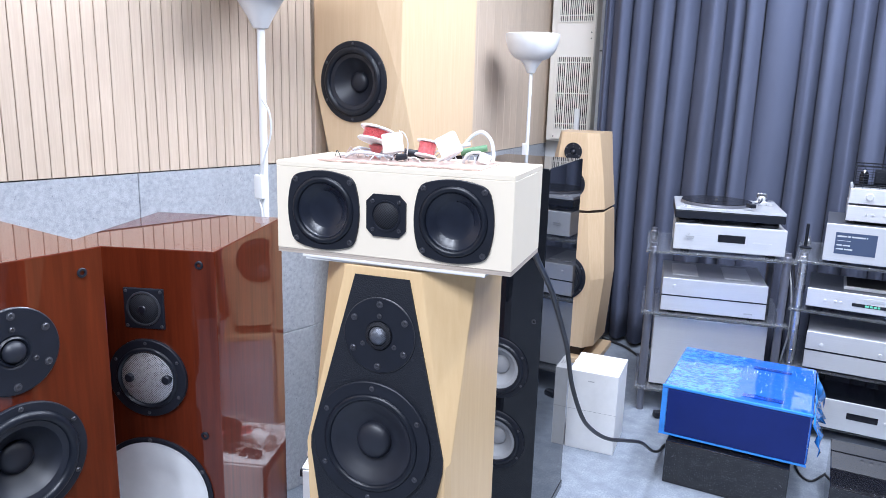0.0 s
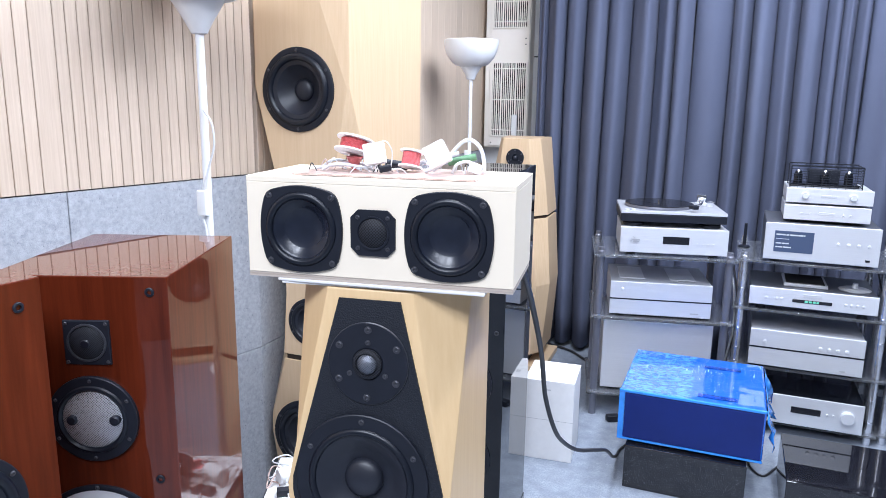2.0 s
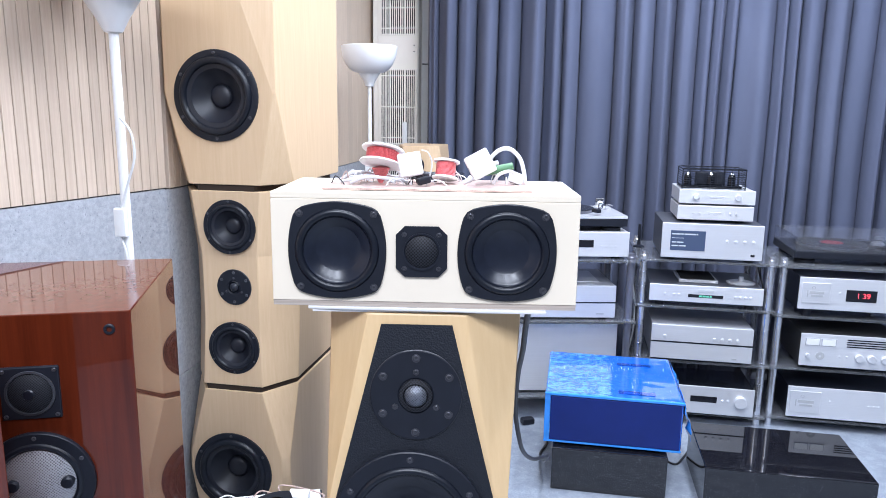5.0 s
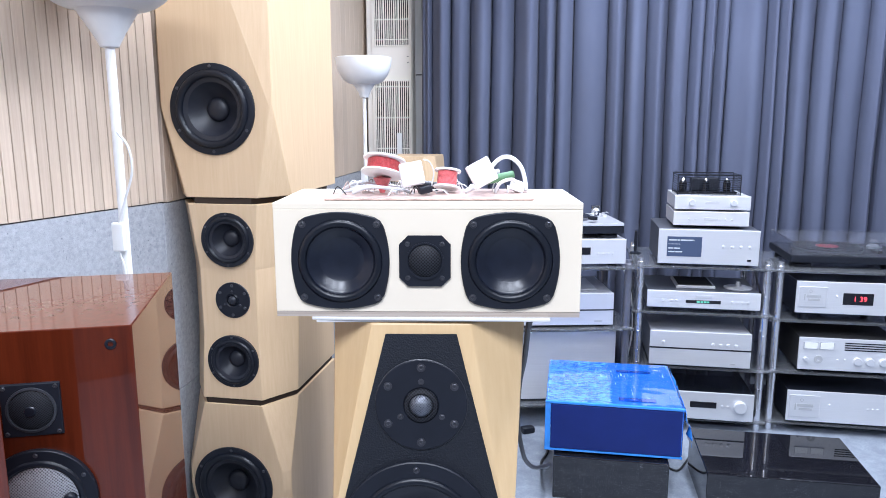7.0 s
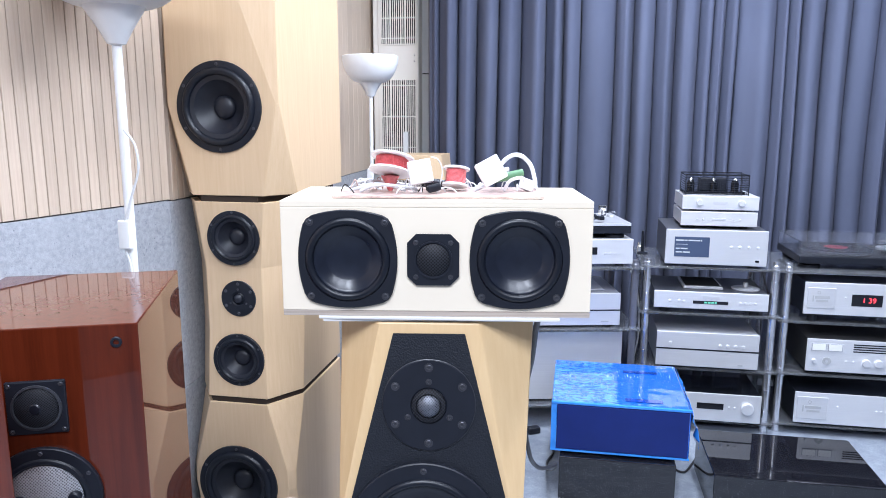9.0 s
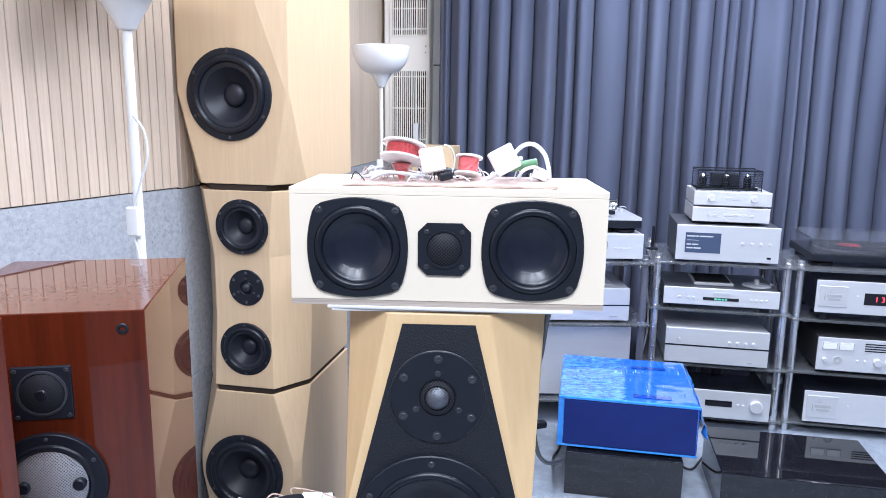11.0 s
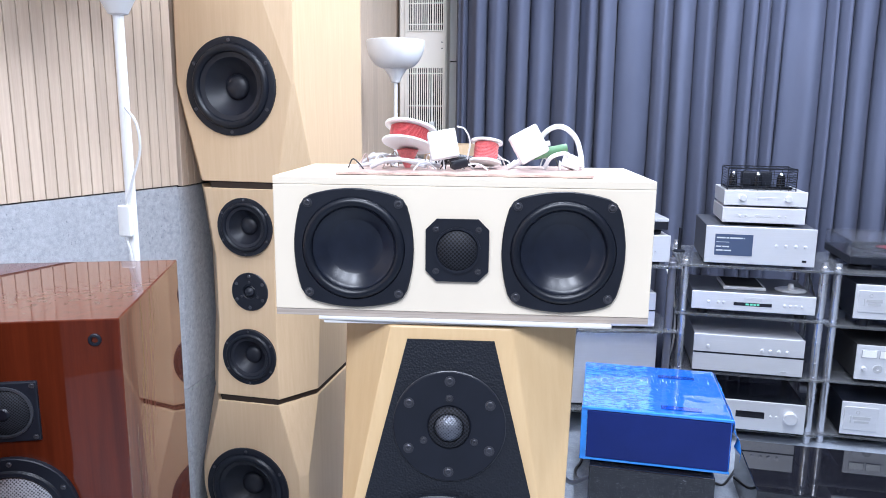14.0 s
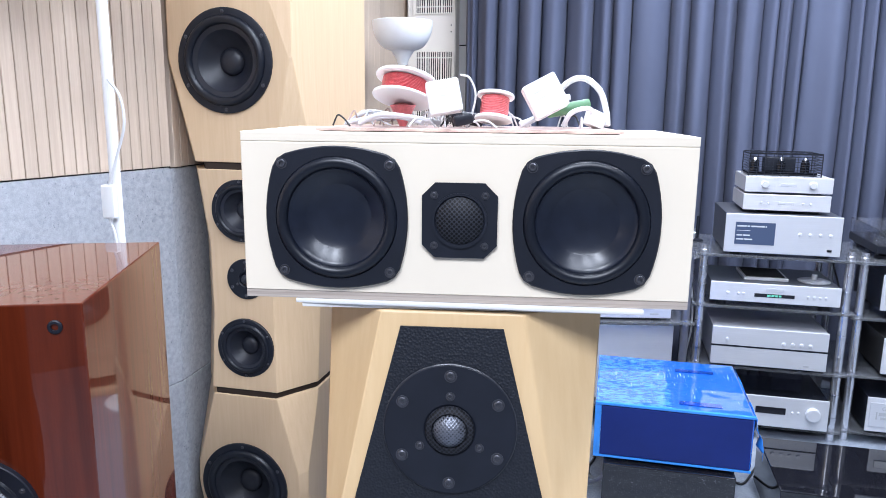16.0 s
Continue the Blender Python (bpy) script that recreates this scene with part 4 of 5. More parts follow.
def unit(name, label, m, w, d, h, front=SILVER, top=GREYMETAL, feet=0.008, category="amplifier", face_t=0.008):
    u = thing(name, label, category, m, "hi-fi units")
    part("case", box(-w / 2 + 0.003, w / 2 - 0.003, face_t, d, feet, h - 0.001, 0.002), top, u)
    part("front_panel", box(-w / 2, w / 2, 0.0, face_t, feet, h, 0.0025), front, u)
    for sx in (-1, 1):
        for yy in (0.04, d - 0.04):
            part("foot", lathe([(0, 0), (0.02, 0), (0.02, feet * 0.7), (0.017, feet), (0, feet)], 20, "z"), BLACK, u, at=Matrix.Translation((sx * (w / 2 - 0.05), yy, 0)))
    return u


def knob(u, x, z, r, material=SILVER_W, depth=0.014):
    part("knob", lathe([(0, 0.001), (r, 0.001), (r, -depth + 0.002), (r * 0.9, -depth), (0, -depth)], 32), material, u, at=Matrix.Translation((x, 0, z)))


def button(u, x, z, r=0.005, material=SILVER_W):
    part("button", lathe([(r, 0.001), (r, -0.003), (r * 0.8, -0.004), (0, -0.004)], 16), material, u, at=Matrix.Translation((x, 0, z)))


def window(u, x0, x1, z0, z1, material=DISPLAY, name="display"):
    return part(name, box(x0, x1, -0.0014, 0.002, z0, z1, 0.0006), material, u)


def bars(u, rows, material, y=-0.002):
    for x0, x1, z0, z1 in rows:
        part("print_bar", box(x0, x1, y, y + 0.0012, z0, z1), material, u)


def emblem(u, x, z, s, plate=True):
    """An engraved plate with an abstract emblem and a bar of lettering."""
    if plate:
        part("badge_plate", box(x - s * 1.25, x + s * 1.25, -0.0035, 0.001, z - s * 1.0, z + s * 1.0, 0.002), SILVER, u)
    y = -0.0046
    part("emblem", ring_prism(circle(s * 0.16, 16), s * 0.11, y, y + 0.002), PRINT, u, at=Matrix.Translation((x - s * 0.25, 0, z + s * 0.55)))
    bars(u, [(x - s * 0.8, x - s * 0.7, z - s * 0.35, z + s * 0.25), (x - s * 0.6, x + s * 0.7, z - s * 0.05, z + s * 0.22), (x - s * 0.45, x + s * 0.6, z - s * 0.35, z - s * 0.15)], PRINT, y)


def turntable(m, w, d, label, cover=False):
    t = thing("turntable", label, "turntable", m, "turntables")
    base = 0.035
    part("plinth", box(-w / 2, w / 2, 0, d, base - 0.012, base + 0.022, 0.004), BLACK, t)
    if not cover:
        part("top_plate", box(-w / 2, w / 2, -0.002, d, base + 0.0225, base + 0.036, 0.003), GREYMETAL, t)
    for sx in (-1, 1):
        for yy in (0.06, d - 0.06):
            part("foot", lathe([(0, 0), (0.045, 0), (0.045, 0.012), (0.038, 0.016), (0.038, base - 0.012), (0, base - 0.012)], 24, "z"), BLACK, t, at=Matrix.Translation((sx * (w / 2 - 0.06), yy, 0)))
    zt = base + (0.037 if not cover else 0.023)
    p = part("platter", lathe([(0, 0), (0.15, 0), (0.152, 0.004), (0.15, 0.012), (0, 0.012)], 48, "z"), GUNMETAL, t, at=Matrix.Translation((-0.045, d / 2, zt)))
    part("record", lathe([(0.15, 0.0125), (0.15, 0.0145), (0.05, 0.015), (0.0, 0.015)], 48, "z"), VINYL, p)
    part("label", lathe([(0.05, 0.0152), (0.048, 0.0158), (0, 0.0158)], 32, "z"), REDLABEL if cover else VINYL, p)
    part("spindle", lathe([(0.0035, 0.014), (0.0035, 0.024), (0, 0.025)], 12, "z"), CHROME, p)
    arm = part("tonearm_base", lathe([(0, 0), (0.028, 0), (0.028, 0.012), (0.018, 0.016), (0.018, 0.034), (0.012, 0.04), (0, 0.04)], 24, "z"), SILVER_W, t, at=Matrix.Translation((w / 2 - 0.075, d - 0.12, zt)))
    part("tonearm", tube([(0.012, 0.05, 0.03), (0, 0, 0.032), (-0.008, -0.08, 0.031), (-0.03, -0.17, 0.028), (-0.06, -0.21, 0.024)], 0.0045), CHROME, arm)
    part("counterweight", lathe([(0, -0.015), (0.016, -0.015), (0.016, 0.015), (0, 0.015)], 20, "y"), CHROME, arm, at=pose(0.014, 0.055, 0.031))
    part("head_shell", box(-0.012, 0.012, -0.02, 0.02, -0.012, 0.004, 0.002), BLACK, arm, at=pose(-0.065, -0.215, 0.024, 0, 0, 24))
    if cover:
        x0, x1, y0, y1, z0, z1, k = -w / 2 + 0.002, w / 2 - 0.002, 0.002, d - 0.002, base + 0.023, base + 0.085, 0.003
        bm = box(x0, x1, y0, y1, z1 - k, z1, 0.001)
        for q in ((x0, x1, y0, y0 + k), (x0, x1, y1 - k, y1), (x0, x0 + k, y0 + k, y1 - k), (x1 - k, x1, y0 + k, y1 - k)):
            box(*q, z0, z1 - k - 0.0002, bm=bm)
        part("dust_cover", bm, COVER, t, "clear smoked dust cover")
    else:
        button(arm, 0, -0.1, 0.004)
        part("arm_rest", tube([(-0.016, -0.06, 0.0), (-0.016, -0.06, 0.03), (-0.004, -0.06, 0.036)], 0.003), CHROME, arm)
        part("bearing_yoke", box(-0.02, 0.02, -0.012, 0.012, 0.026, 0.052, 0.004), CHROME, arm)
        part("dial", lathe([(0, 0), (0.012, 0), (0.012, 0.01), (0, 0.011)], 20, "z"), SILVER_W, arm, at=Matrix.Translation((0.035, -0.03, 0.0)))
        part("cue_lever", tube([(0.03, -0.01, 0.02), (0.042, -0.05, 0.026), (0.044, -0.07, 0.024)], 0.0025), CHROME, arm)
        part("edge_trim", box(-w / 2 + 0.002, w / 2 - 0.002, -0.003, -0.0022, base + 0.024, base + 0.0345), SILVER_W, t, "bright front edge")
        for xx in (-w / 2 + 0.03, -w / 2 + 0.055):
            part("start_button", lathe([(0, 0), (0.009, 0), (0.009, 0.004), (0, 0.0045)], 20, "z"), SILVER_W, t, at=Matrix.Translation((xx, 0.03, base + 0.036)))
    return t


# first rack, turned a little
R1 = pose(-0.3675, 3.236, 0, 0, 0, 12.0)
rack(R1, 0.543, 0.40, [0.115, 0.475, 0.757], GUNMETAL, [0.118, 0.478], "dark metal hi-fi rack with smoked acrylic shelves")
u = unit("preamplifier", "silver preamplifier with small black display under a turntable", R1 @ pose(0.032, 0.0, 0.757), 0.452, 0.34, 0.125, SILVER_W, SILVER, 0.012, "preamplifier")
window(u, -0.045, 0.065, 0.055, 0.088)
emblem(u, -0.16, 0.068, 0.026, False)
for k in range(4):
    button(u, 0.10 + 0.022 * k, 0.06, 0.0035)
turntable(R1 @ pose(0.025, 0.01, 0.882), 0.445, 0.35, "black and silver turntable with a vinyl record")
u = unit("power_amplifier", "silver two-tier power amplifier on the middle shelf", R1 @ pose(-0.005, 0.0, 0.475), 0.435, 0.36, 0.16, SILVER, GREYMETAL, 0.01)
part("groove", box(-0.2178, 0.2178, -0.0006, 0.006, 0.078, 0.084), BLACK, u)
button(u, -0.165, 0.125, 0.007)
for xx in (-0.12, 0.10):
    part("vent_plate", box(xx - 0.055, xx + 0.055, 0.07, 0.30, 0.1592, 0.163, 0.001), SILVER_W, u)
bars(u, [(0.13, 0.165, 0.026, 0.032)], PRINT)
u = unit("power_amplifier", "large plain silver amplifier on the bottom shelf", R1 @ pose(-0.005, 0.015, 0.115), 0.475, 0.37, 0.335, SILVER, GREYMETAL, 0.012)
# second rack
R2 = pose(0.2285, 3.335, 0)
rack(R2, 0.545, 0.42, [0.05, 0.295, 0.55, 0.762], SATIN, [0.10, 0.20, 0.30, 0.36, 0.45, 0.555, 0.63, 0.70], "chrome tube hi-fi rack with clear acrylic shelves")
solid("antenna", join(lathe([(0, 0), (0.026, 0), (0.026, 0.005), (0.008, 0.011), (0.006, 0.02), (0, 0.02)], 24, "z"), lathe([(0.0075, 0.012), (0.0065, 0.11), (0.004, 0.113), (0, 0.113)], 12, "z")), BLACK, "small black stick antenna on a round foot", "antenna", pose(-0.047, 3.60, 0.762))
u = unit("streaming_amplifier", "silver streaming amplifier with a lit blue screen", pose(0.238, 3.305, 0.762), 0.428, 0.37, 0.168, SILVER, DARKCASE, 0.012)
s = window(u, -0.176, -0.028, 0.046, 0.135, SCREEN, "screen")
bars(u, [(-0.170, -0.135, 0.1165, 0.1225), (-0.132, -0.122, 0.1165, 0.1225), (-0.118, -0.068, 0.1165, 0.1225), (-0.065, -0.061, 0.1165, 0.1225), (-0.170, -0.120, 0.1005, 0.1025), (-0.170, -0.150, 0.080, 0.0855), (-0.147, -0.120, 0.080, 0.0855), (-0.170, -0.143, 0.064, 0.0695), (-0.140, -0.110, 0.064, 0.0695)], SCREENTXT)
for k in range(4):
    button(u, 0.063 + 0.037 * k, 0.094, 0.0062)
window(u, 0.165, 0.182, 0.03, 0.039)
u = unit("phono_stage", "slim pale silver half-width unit with two knobs", pose(0.251, 3.345, 1.010), 0.322, 0.28, 0.066, SILVER_W, SILVER_W, 0.004)
for xx in (-0.088, 0.088):
    knob(u, xx, 0.036, 0.0135)
window(u, -0.03, 0.028, 0.03, 0.040, SILVER)
u = unit("power_supply", "slim pale silver half-width unit under its twin", pose(0.249, 3.345, 0.932), 0.322, 0.28, 0.074, SILVER_W, SILVER_W, 0.010)
window(u, -0.03, 0.028, 0.036, 0.046, SILVER)
for xx in (-0.092, -0.066, 0.062, 0.088):
    button(u, xx, 0.040, 0.004)


def tube_cage():
    c = thing("tube_cage", "black wire cage over the amplifier tubes", "tube cage", pose(0.235, 3.362, 1.076))
    w, d, h = 0.266, 0.16, 0.090
    for k in range(9):
        z = 0.006 + h * k / 9
        part("wire", box(-w / 2, w / 2, 0, 0.002, z, z + 0.0024), BLACK, c)
    for k in range(10):
        x = -w / 2 + w * k / 9
        part("wire", box(x - 0.001, x + 0.001, -0.0018, 0.0, 0, h), BLACK, c)
        part("wire", box(x - 0.001, x + 0.001, 0, d, h - 0.002, h), BLACK, c)
    for sx in (-w / 2, w / 2):
        for yy in (0.0, d - 0.003):
            part("corner_post", box(sx - 0.002, sx + 0.002, yy, yy + 0.003, 0, h), BLACK, c)
        for k in range(9):
            z = 0.006 + h * k / 9
            part("wire", box(sx - 0.001, sx + 0.001, 0, d, z, z + 0.0024), BLACK, c)
    for yy in (0.0, d - 0.003):
        part("top_rail", box(-w / 2, w / 2, yy, yy + 0.003, h - 0.002, h + 0.003), BLACK, c)
    part("chassis", box(-w / 2 + 0.004, w / 2 - 0.004, 0.05, d, 0.0, 0.012), GLOSSBLACK, c)
    part("transformer", box(-0.06, 0.06, 0.105, d - 0.01, 0.012, 0.07, 0.004), BLACK, c)
    for xx in (-0.10, 0.0, 0.09):
        part("tube", lathe([(0, 0), (0.017, 0), (0.017, 0.045), (0.012, 0.06), (0.004, 0.068), (0, 0.07)], 20, "z"), GLOSSBLACK, c, at=Matrix.Translation((xx, 0.08, 0.002)))
        part("tube_tip", lathe([(0.013, 0.058), (0.005, 0.0695), (0, 0.071)], 16, "z"), CHROME, c, at=Matrix.Translation((xx, 0.08, 0.002)))
    return c


tube_cage()
u = unit("compact_disc_player", "slim pale silver disc player with a green display", pose(0.231, 3.305, 0.55), 0.487, 0.33, 0.100, SILVER_W, DARKCASE, 0.022, "disc player")
d = window(u, -0.075, 0.075, 0.046, 0.060)
bars(u, [(-0.028, -0.014, 0.049, 0.057), (-0.011, 0.0, 0.049, 0.057), (0.003, 0.014, 0.049, 0.057), (0.017, 0.026, 0.049, 0.057)], GREENLED)
window(u, -0.034, 0.036, 0.070, 0.084, SILVER)
for xx in (-0.175, -0.135, -0.115, 0.125, 0.147, 0.168, 0.19):
    button(u, xx, 0.056, 0.0055)
part("tray_lid", box(-0.11, 0.06, 0.06, 0.26, 0.1005, 0.112, 0.001), SILVER, u)
part("tray_window", box(-0.10, 0.05, 0.075, 0.25, 0.1122, 0.1145, 0.001), DARK, u)
part("disc_clamp", lathe([(0, 0), (0.06, 0), (0.062, 0.004), (0.05, 0.008), (0.012, 0.01), (0.010, 0.03), (0, 0.03)], 32, "z"), SILVER, u, at=Matrix.Translation((0.165, 0.10, 0.1)))
u = unit("power_amplifier", "silver two-tier amplifier with four buttons", pose(0.228, 3.295, 0.295), 0.440, 0.36, 0.170, SILVER, GREYMETAL, 0.01)
part("groove", box(-0.2203, 0.2203, -0.0006, 0.006, 0.087, 0.094), BLACK, u)
for xx in (0.055, 0.088, 0.121, 0.154):
    button(u, xx, 0.113, 0.0075)
button(u, -0.160, 0.117, 0.0075)
bars(u, [(0.135, 0.155, 0.024, 0.030)], PRINT)
u = unit("integrated_amplifier", "silver integrated amplifier with a large volume knob", pose(0.252, 3.275, 0.05), 0.440, 0.37, 0.140, SILVER, GLOSSBLACK, 0.01)
window(u, -0.055, 0.06, 0.066, 0.094)
knob(u, 0.160, 0.080, 0.027, SILVER_W, 0.02)
for xx in (0.085, 0.108):
    button(u, xx, 0.078, 0.005)
# third rack
R3 = pose(0.832, 3.365, 0)
rack(R3, 0.54, 0.42, [0.05, 0.29, 0.53, 0.755], SATIN, [0.30, 0.54], "chrome tube hi-fi rack with clear acrylic shelves")
turntable(pose(0.86, 3.40, 0.755), 0.50, 0.36, "black turntable with a record under its dust cover", True)
u = unit("compact_disc_player", "silver disc player with red lit digits", pose(0.852, 3.33, 0.53), 0.455, 0.34, 0.180, SILVER_W, BLACK, 0.036, "disc player")
emblem(u, -0.158, 0.110, 0.046)
d = window(u, -0.035, 0.088, 0.080, 0.132)
text_part("1 39", 0.032, REDLED, u, pose(0.034, -0.0022, 0.106, 90, 0, 0), "red_digits", "red seven-segment digits")
button(u, -0.060, 0.116, 0.004)
u = unit("integrated_amplifier", "silver faced vintage amplifier with two level meters", pose(0.865, 3.33, 0.29), 0.420, 0.34, 0.165, SILVER_W, DARK, 0.016)
for xx in (-0.161, -0.094):
    part("meter_bezel", box(xx - 0.030, xx + 0.030, -0.003, 0.001, 0.112, 0.146, 0.001), GREYMETAL, u)
    part("meter", box(xx - 0.027, xx + 0.027, -0.0045, -0.002, 0.1145, 0.1435), VUFACE, u, "white level meter face")
for k in range(4):
    part("slot", box(-0.02, 0.20, -0.0012, 0.002, 0.112 + 0.0105 * k, 0.117 + 0.0105 * k), BLACK, u)
part("badge", ring_prism(circle(0.018, 24), 0.006, -0.003, 0.001), PRINT, u, at=Matrix.Translation((-0.125, 0, 0.066)))
knob(u, -0.178, 0.066, 0.009)
for xx in (0.035, 0.085, 0.14, 0.18):
    knob(u, xx, 0.066, 0.0175)
for xx in (-0.045, -0.015):
    button(u, xx, 0.068, 0.004)
u = unit("power_amplifier", "silver power amplifier with an engraved badge plate", pose(0.865, 3.33, 0.05), 0.480, 0.36, 0.155, SILVER_W, BLACK, 0.010)
emblem(u, -0.165, 0.083, 0.052)
for xx in (0.1, 0.12, 0.14):
    button(u, xx, 0.085, 0.004)
button(u, -0.06, 0.095, 0.004)

# ---- granite slabs, wrapped amplifier, carton ----
solid("granite_block", box(-0.405, 0.015, 2.572, 3.02, 0, 0.168, 0.003), GRANITE, "black speckled granite block under a wrapped amplifier", "granite block", group="granite blocks")
solid("granite_block", box(0.138, 0.706, 2.525, 2.915, 0, 0.170, 0.003), GRANITE, "low polished black granite block on the floor", "granite block", group="granite blocks")


def wrapped_amplifier():
    a = thing("wrapped_amplifier", "amplifier wrapped in shiny blue protective film", "amplifier", pose(-0.189, 2.598, 0.168))
    w, d, h = 0.502, 0.485, 0.205
    bm = box(-w / 2, w / 2, 0.006, d, 0.014, h, 0.008)
    bmesh.ops.subdivide_edges(bm, edges=bm.edges[:], cuts=20, use_grid_fill=True)
    for v in bm.verts:
        n = noise.noise(v.co * 20) * 0.0012 + noise.noise(v.co * 70) * 0.0005
        v.co += Vector((0.6 if abs(v.co.x) > w / 2 - 0.003 else 0, 0, 1 if v.co.z > h - 0.003 else 0)) * n * (1 if v.co.y > 0.03 else 0.2)
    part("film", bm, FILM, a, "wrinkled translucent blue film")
    for x0, x1, y0, y1 in ((0.02, 0.155, 0.045, 0.075), (0.03, 0.165, 0.36, 0.385)):
        part("vent", box(x0, x1, y0, y1, h + 0.0018, h + 0.0026), DEEPFILM, a, "dark cooling slot showing through the film")
    rng = random.Random(4)
    flap = bmesh.new()
    rows = []
    for k in range(13):
        y = 0.004 + 0.46 * k / 12
        top, low = h - 0.004 + rng.uniform(-0.003, 0.004), rng.uniform(0.05, 0.13)
        rows.append([flap.verts.new((w / 2 + 0.004 + rng.uniform(0.0, 0.012) * j, y + rng.uniform(-0.006, 0.006), top + (low - top) * j / 4)) for j in range(5)])
    for r0, r1 in zip(rows, rows[1:]):
        for j in range(4):
            flap.faces.new((r0[j], r1[j], r1[j + 1], r0[j + 1]))
    loose = part("loose_flap", flap, FILM_EDGE, a, "crumpled film flap hanging over the edge")
    loose.modifiers.new("thickness", "SOLIDIFY").thickness = 0.0008
    part("front_panel", box(-w / 2 + 0.022, w / 2 - 0.007, 0.0, 0.007, 0.020, h - 0.011, 0.002), NAVY, a, "dark navy front under the film")
    part("front_lip", box(-w / 2, w / 2 + 0.001, -0.001, 0.010, h - 0.0085, h + 0.0012, 0.002), FILM_EDGE, a)
    part("side_lip", box(-w / 2, -w / 2 + 0.020, 0.001, 0.008, 0.014, h - 0.009, 0.002), FILM_EDGE, a)
    part("bottom_lip", box(-w / 2, w / 2, 0.0, 0.008, 0.010, 0.0185, 0.002), FILM_EDGE, a)
    for sx in (-1, 1):
        for yy in (0.06, d - 0.06):
            part("foot", lathe([(0, 0), (0.022, 0), (0.022, 0.014), (0, 0.014)], 20, "z"), BLACK, a, at=Matrix.Translation((sx * 0.17, yy, 0)))
    return a


wrapped_amplifier()


def carton():
    c = thing("carton", "plain white cardboard carton standing on the floor", "carton", pose(-0.7175, 2.657, 0, 0, 0, 5))
    part("body", box(-0.098, 0.098, 0.0, 0.22, 0, 0.336, 0.002), WHITECARD, c)
    part("flap_tape", box(-0.098, 0.098, 0.095, 0.125, 0.3362, 0.3367), WHITEP, c)
    bars(c, [(-0.02, 0.005, 0.296, 0.300)], PRINT, -0.0006)
    for k in range(2):
        part("print_bar", box(0.075 + 0.009 * k, 0.080 + 0.009 * k, 0.05, 0.08, 0.3362, 0.3368), PRINT, c)
    part("seam", box(-0.0985, 0.0985, -0.0004, 0.001, 0.17, 0.1715), PRINT, c)
    return c


carton()
solid("power_cable", tube([(-0.40, 1.045, 1.20), (-0.415, 1.12, 1.145), (-0.44, 1.27, 1.055), (-0.455, 1.40, 0.940), (-0.470, 1.50, 0.850), (-0.478, 1.58, 0.735), (-0.470, 1.66, 0.620), (-0.462, 1.75, 0.545), (-0.445, 1.85, 0.482), (-0.420, 1.97, 0.430), (-0.412, 2.15, 0.345), (-0.430, 2.45, 0.175), (-0.450, 2.72, 0.045), (-0.455, 2.84, 0.0095), (-0.435, 2.92, 0.0095), (-0.43, 3.05, 0.0095)], 0.0055, 10), CABLE, "thick black cable drooping from the centre loudspeaker to the floor", "cable")
solid("floor_cable", tube([(0.022, 3.02, 0.005), (0.05, 2.90, 0.005), (0.09, 2.86, 0.005), (0.13, 2.93, 0.005), (0.16, 3.0, 0.005)], 0.0045), CABLE, "black cable lying on the floor", "cable")
solid("floor_cable", tube([(-1.05, 4.02, 0.008), (-0.9, 3.95, 0.008), (-0.75, 3.8, 0.008), (-0.55, 3.72, 0.008), (-0.3, 3.75, 0.008)], 0.007), CABLE, "black cable lying along the curtain", "cable")
solid("plug", box(-0.03, 0.03, -0.02, 0.02, 0, 0.03, 0.008), BLACK, "black power plug on the floor", "plug", pose(-0.53, 3.13, 0, 0, 0, 30))


for k, (xa, ya) in enumerate([(-0.075, 3.42), (-0.06, 3.50), (0.53, 3.45)]):
    solid("hanging_cable", tube([(xa - 0.03, ya + 0.1, 0.70), (xa, ya, 0.60 - 0.03 * k), (xa + 0.012, ya - 0.02, 0.42), (xa - 0.01, ya, 0.22), (xa + 0.02, ya + 0.03, 0.01), (xa + 0.03, ya + 0.15, 0.008)], 0.004), (WIREW, CABLE, CABLE)[k], ("white cable hanging between two racks", "black cable hanging between two racks", "black cable hanging between two racks")[k], "cable", group="cables behind the racks")


# ---- loose crossover on a stool behind the cherry loudspeaker ----
def low_stool():
    s = thing("low_stool", "low black stool carrying loose crossover parts", "stool", pose(-1.055, 1.51, -0.05, 0, 0, 23))
    part("seat", box(-0.13, 0.13, -0.12, 0.12, 0.46, 0.48, 0.003), BLACK, s)
    for sx in (-1, 1):
        for sy in (-1, 1):
            part("leg", lathe([(0, 0.05), (0.012, 0.05), (0.012, 0.46), (0, 0.46)], 16, "z"), GUNMETAL, s, at=Matrix.Translation((sx * 0.11, sy * 0.10, 0)))
    return s


low_stool()


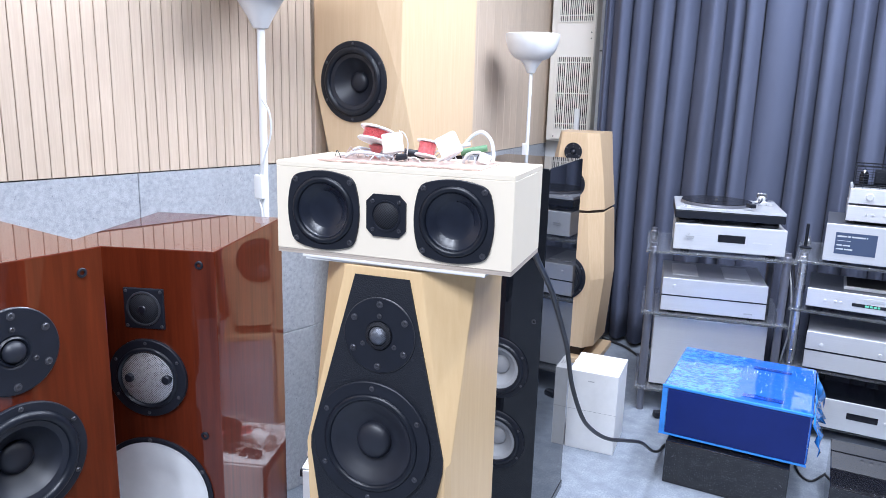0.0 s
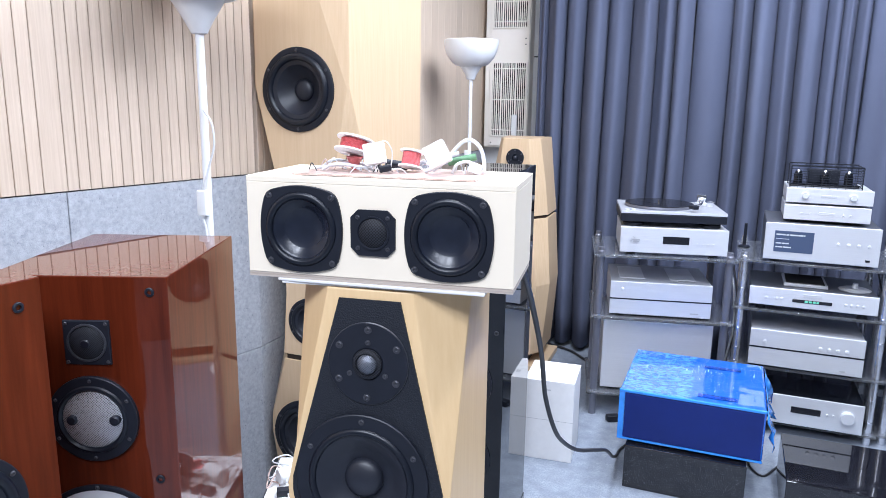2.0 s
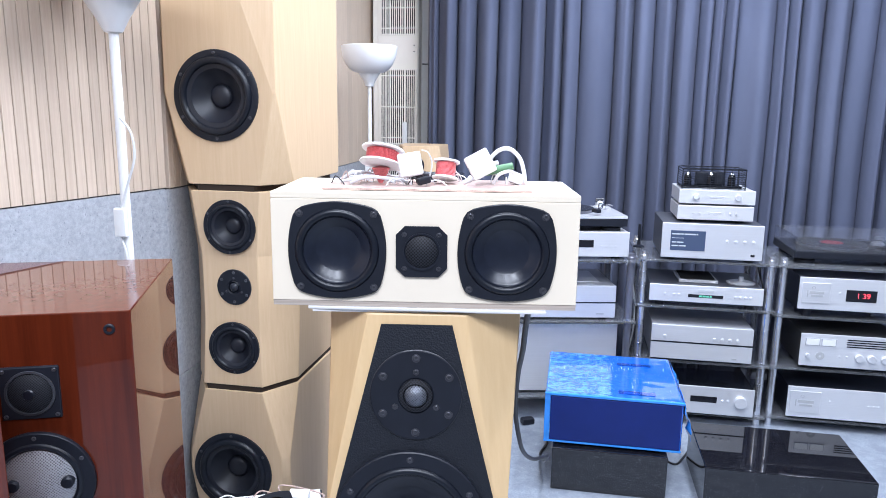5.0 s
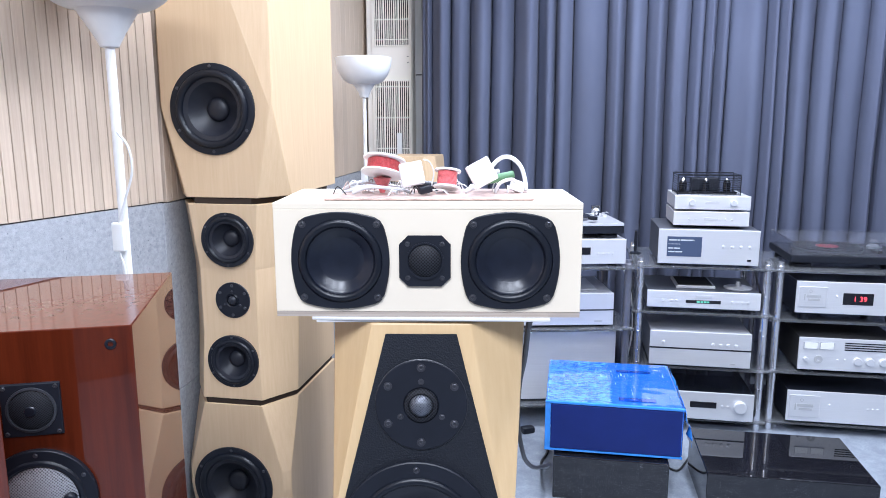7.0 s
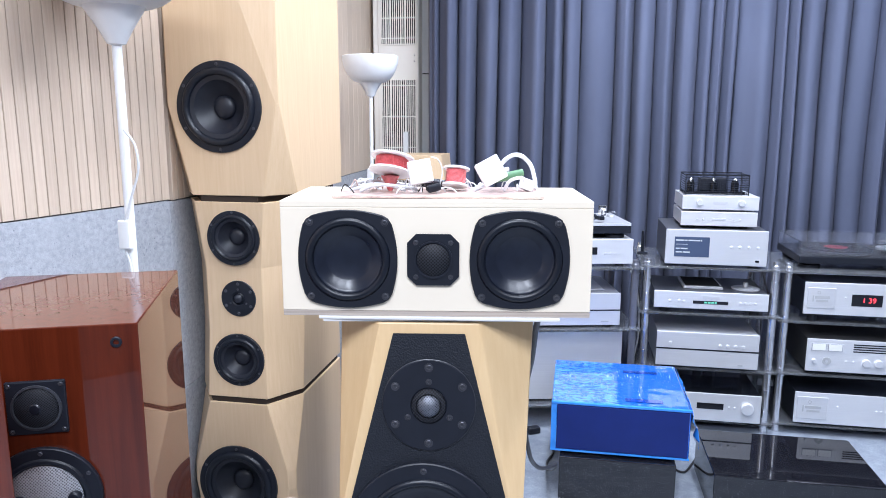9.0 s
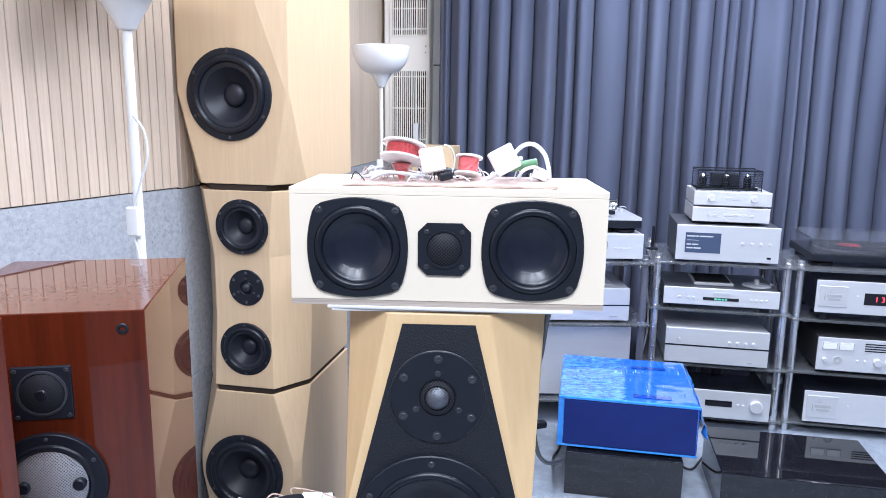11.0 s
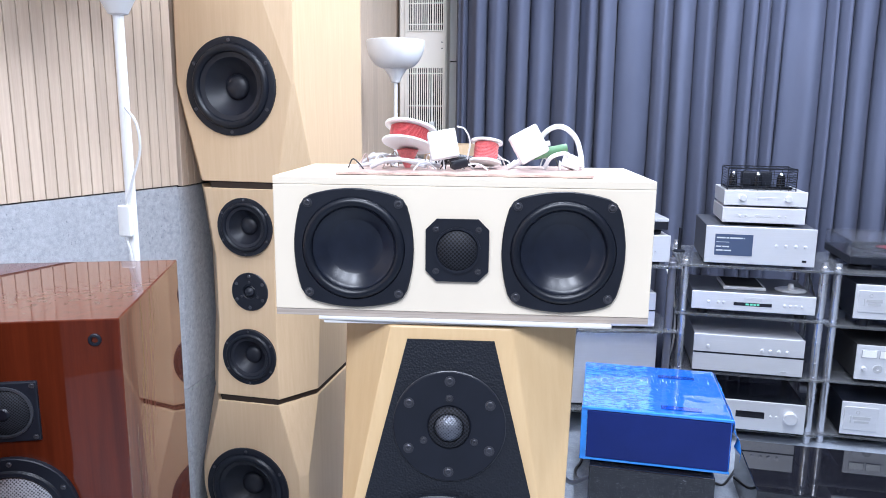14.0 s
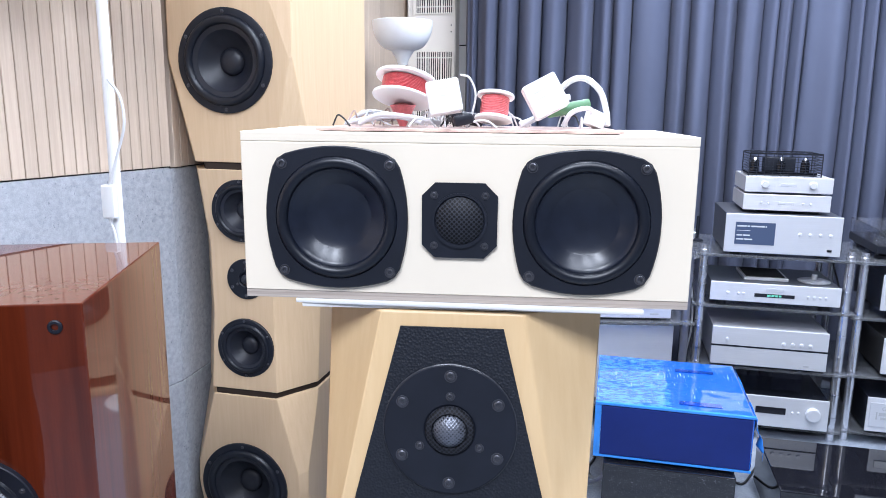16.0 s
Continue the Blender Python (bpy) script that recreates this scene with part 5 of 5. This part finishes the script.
def loose_parts():
    b = thing("crossover_parts", "loose crossover parts and cables on a white sheet", "crossover", pose(-1.055, 1.51, 0.43, 0, 0, 23))
    part("sheet", box(-0.125, 0.125, -0.115, 0.115, 0, 0.003), WHITECARD, b)
    part("hanging_sheet", box(-0.12, 0.06, -0.1275, -0.1215, -0.11, 0.003, 0.001), WHITECARD, b, "white sheet folded over the edge", at=pose(0, 0, 0))
    part("capacitor", lathe([(0, -0.032), (0.018, -0.032), (0.02, -0.029), (0.02, 0.029), (0.018, 0.032), (0, 0.032)], 24, "x"), WHITEP, b, "white round capacitor", at=pose(-0.075, -0.01, 0.024, 0, 0, 35))
    part("capacitor", box(-0.025, 0.025, -0.02, 0.02, 0.003, 0.035, 0.002), WHITEP, b, "white box capacitor", at=pose(0.07, 0.05, 0, 0, 0, -15))
    cup = part("terminal_cup", ring_prism(rounded_square(0.045, 0.004, 0.01), 0.034, -0.004, 0.002), BLACK, b, "black plastic terminal cup", at=pose(0.015, -0.045, 0.045, -28, 0, 15))
    part("cup_wall", lathe([(0.034, -0.002), (0.030, 0.024), (0.0, 0.026)], 32), BLACK, cup)
    for xx in (-0.012, 0.012):
        part("binding_post", lathe([(0.006, 0.024), (0.0065, 0.002), (0.005, -0.002), (0, -0.002)], 16), RED if xx > 0 else BLACK, cup, at=Matrix.Translation((xx, 0, 0)))
    part("coil", lathe([(0.012, 0.003), (0.030, 0.003), (0.030, 0.022), (0.012, 0.022)], 32, "z", closed=True), RED, b, "red wound coil", at=Matrix.Translation((-0.01, 0.03, 0)))
    part("terminal_strip", box(-0.03, 0.03, -0.012, 0.012, 0.003, 0.02, 0.002), BLACK, b, "black terminal strip", at=pose(-0.065, -0.075, 0, 0, 0, 12))
    rng = random.Random(8)
    for k in range(16):
        x, y = rng.uniform(-0.1, 0.08), rng.uniform(-0.08, 0.08)
        part("wire", tube([(x, y, 0.005), (x + rng.uniform(-0.06, 0.06), y + rng.uniform(-0.05, 0.05), 0.022), (x + rng.uniform(-0.08, 0.08), y + rng.uniform(-0.07, 0.07), 0.028), (x + rng.uniform(-0.08, 0.08), y + rng.uniform(-0.05, 0.05), 0.008)], 0.002, 6, 6), (WIREW, CABLE, COPPER)[k % 3], b)
    return b


loose_parts()

# ---- wall boards and slats ----
PITCH, GROOVE = 0.0330, 0.0020


def slat_run(parent, m, length, z0, z1, thick, pitch=PITCH, groove=GROOVE):
    me = None
    n = int(length / pitch)
    for k in range(n):
        if me is None:
            bm = box(groove / 2, pitch - groove / 2, -0.0135, thick, z0, z1)
            bmesh.ops.bevel(bm, geom=[e for e in bm.edges if all(v.co.y > thick - 1e-5 for v in e.verts)], offset=0.0012, segments=1, affect="EDGES")
            ob = mesh_object("slat", bm, SLAT, False)
            me = ob.data
        else:
            ob = new("slat", me)
        ob.parent = parent
        ob.matrix_basis = m @ Matrix.Translation((k * pitch, 0, 0))


def felt_boards(parent, m, length, z_edges, width):
    n = int(length / width) + 1
    for k in range(n):
        for za, zb in zip(z_edges, z_edges[1:]):
            x1 = min((k + 1) * width, length)
            ob = part("felt_board", box(k * width + 0.001, x1 - 0.001, -0.0135, -0.003, za + 0.001, zb - 0.001, 0.0015, 1), FELT, parent)
            ob.matrix_basis = m


felt_boards(wall1, Matrix.Identity(4), len1, [0.0, 0.596, 1.174], 0.60)
slat_run(wall1, Matrix.Translation((-0.0012, 0, 0)), 0.599, 1.176, CEIL, 0.0, 0.02993)
slat_run(wall1, Matrix.Translation((0.5974, 0, 0)), 0.0588, 1.176, CEIL, 0.0, 0.0587)
slat_run(wall1, Matrix.Translation((0.6561, 0, 0)), len1 - 0.6561, 1.176, CEIL, 0.0, 0.03334)
felt_boards(wall2, Matrix.Identity(4), len2 - 0.482, [0.0, 0.50, 1.104], 0.60)
felt_boards(wall2, Matrix.Translation((len2 - 0.48, 0, 0)), 0.48, [0.0, 0.596, 1.170], 0.60)
slat_run(wall2, Matrix.Identity(4), len2 - 0.48, 1.106, CEIL, 0.0, 0.0975, 0.0012)
slat_run(wall2, Matrix.Translation((len2 - 0.4799, 0, 0)), 0.481, 1.172, CEIL, 0.0)
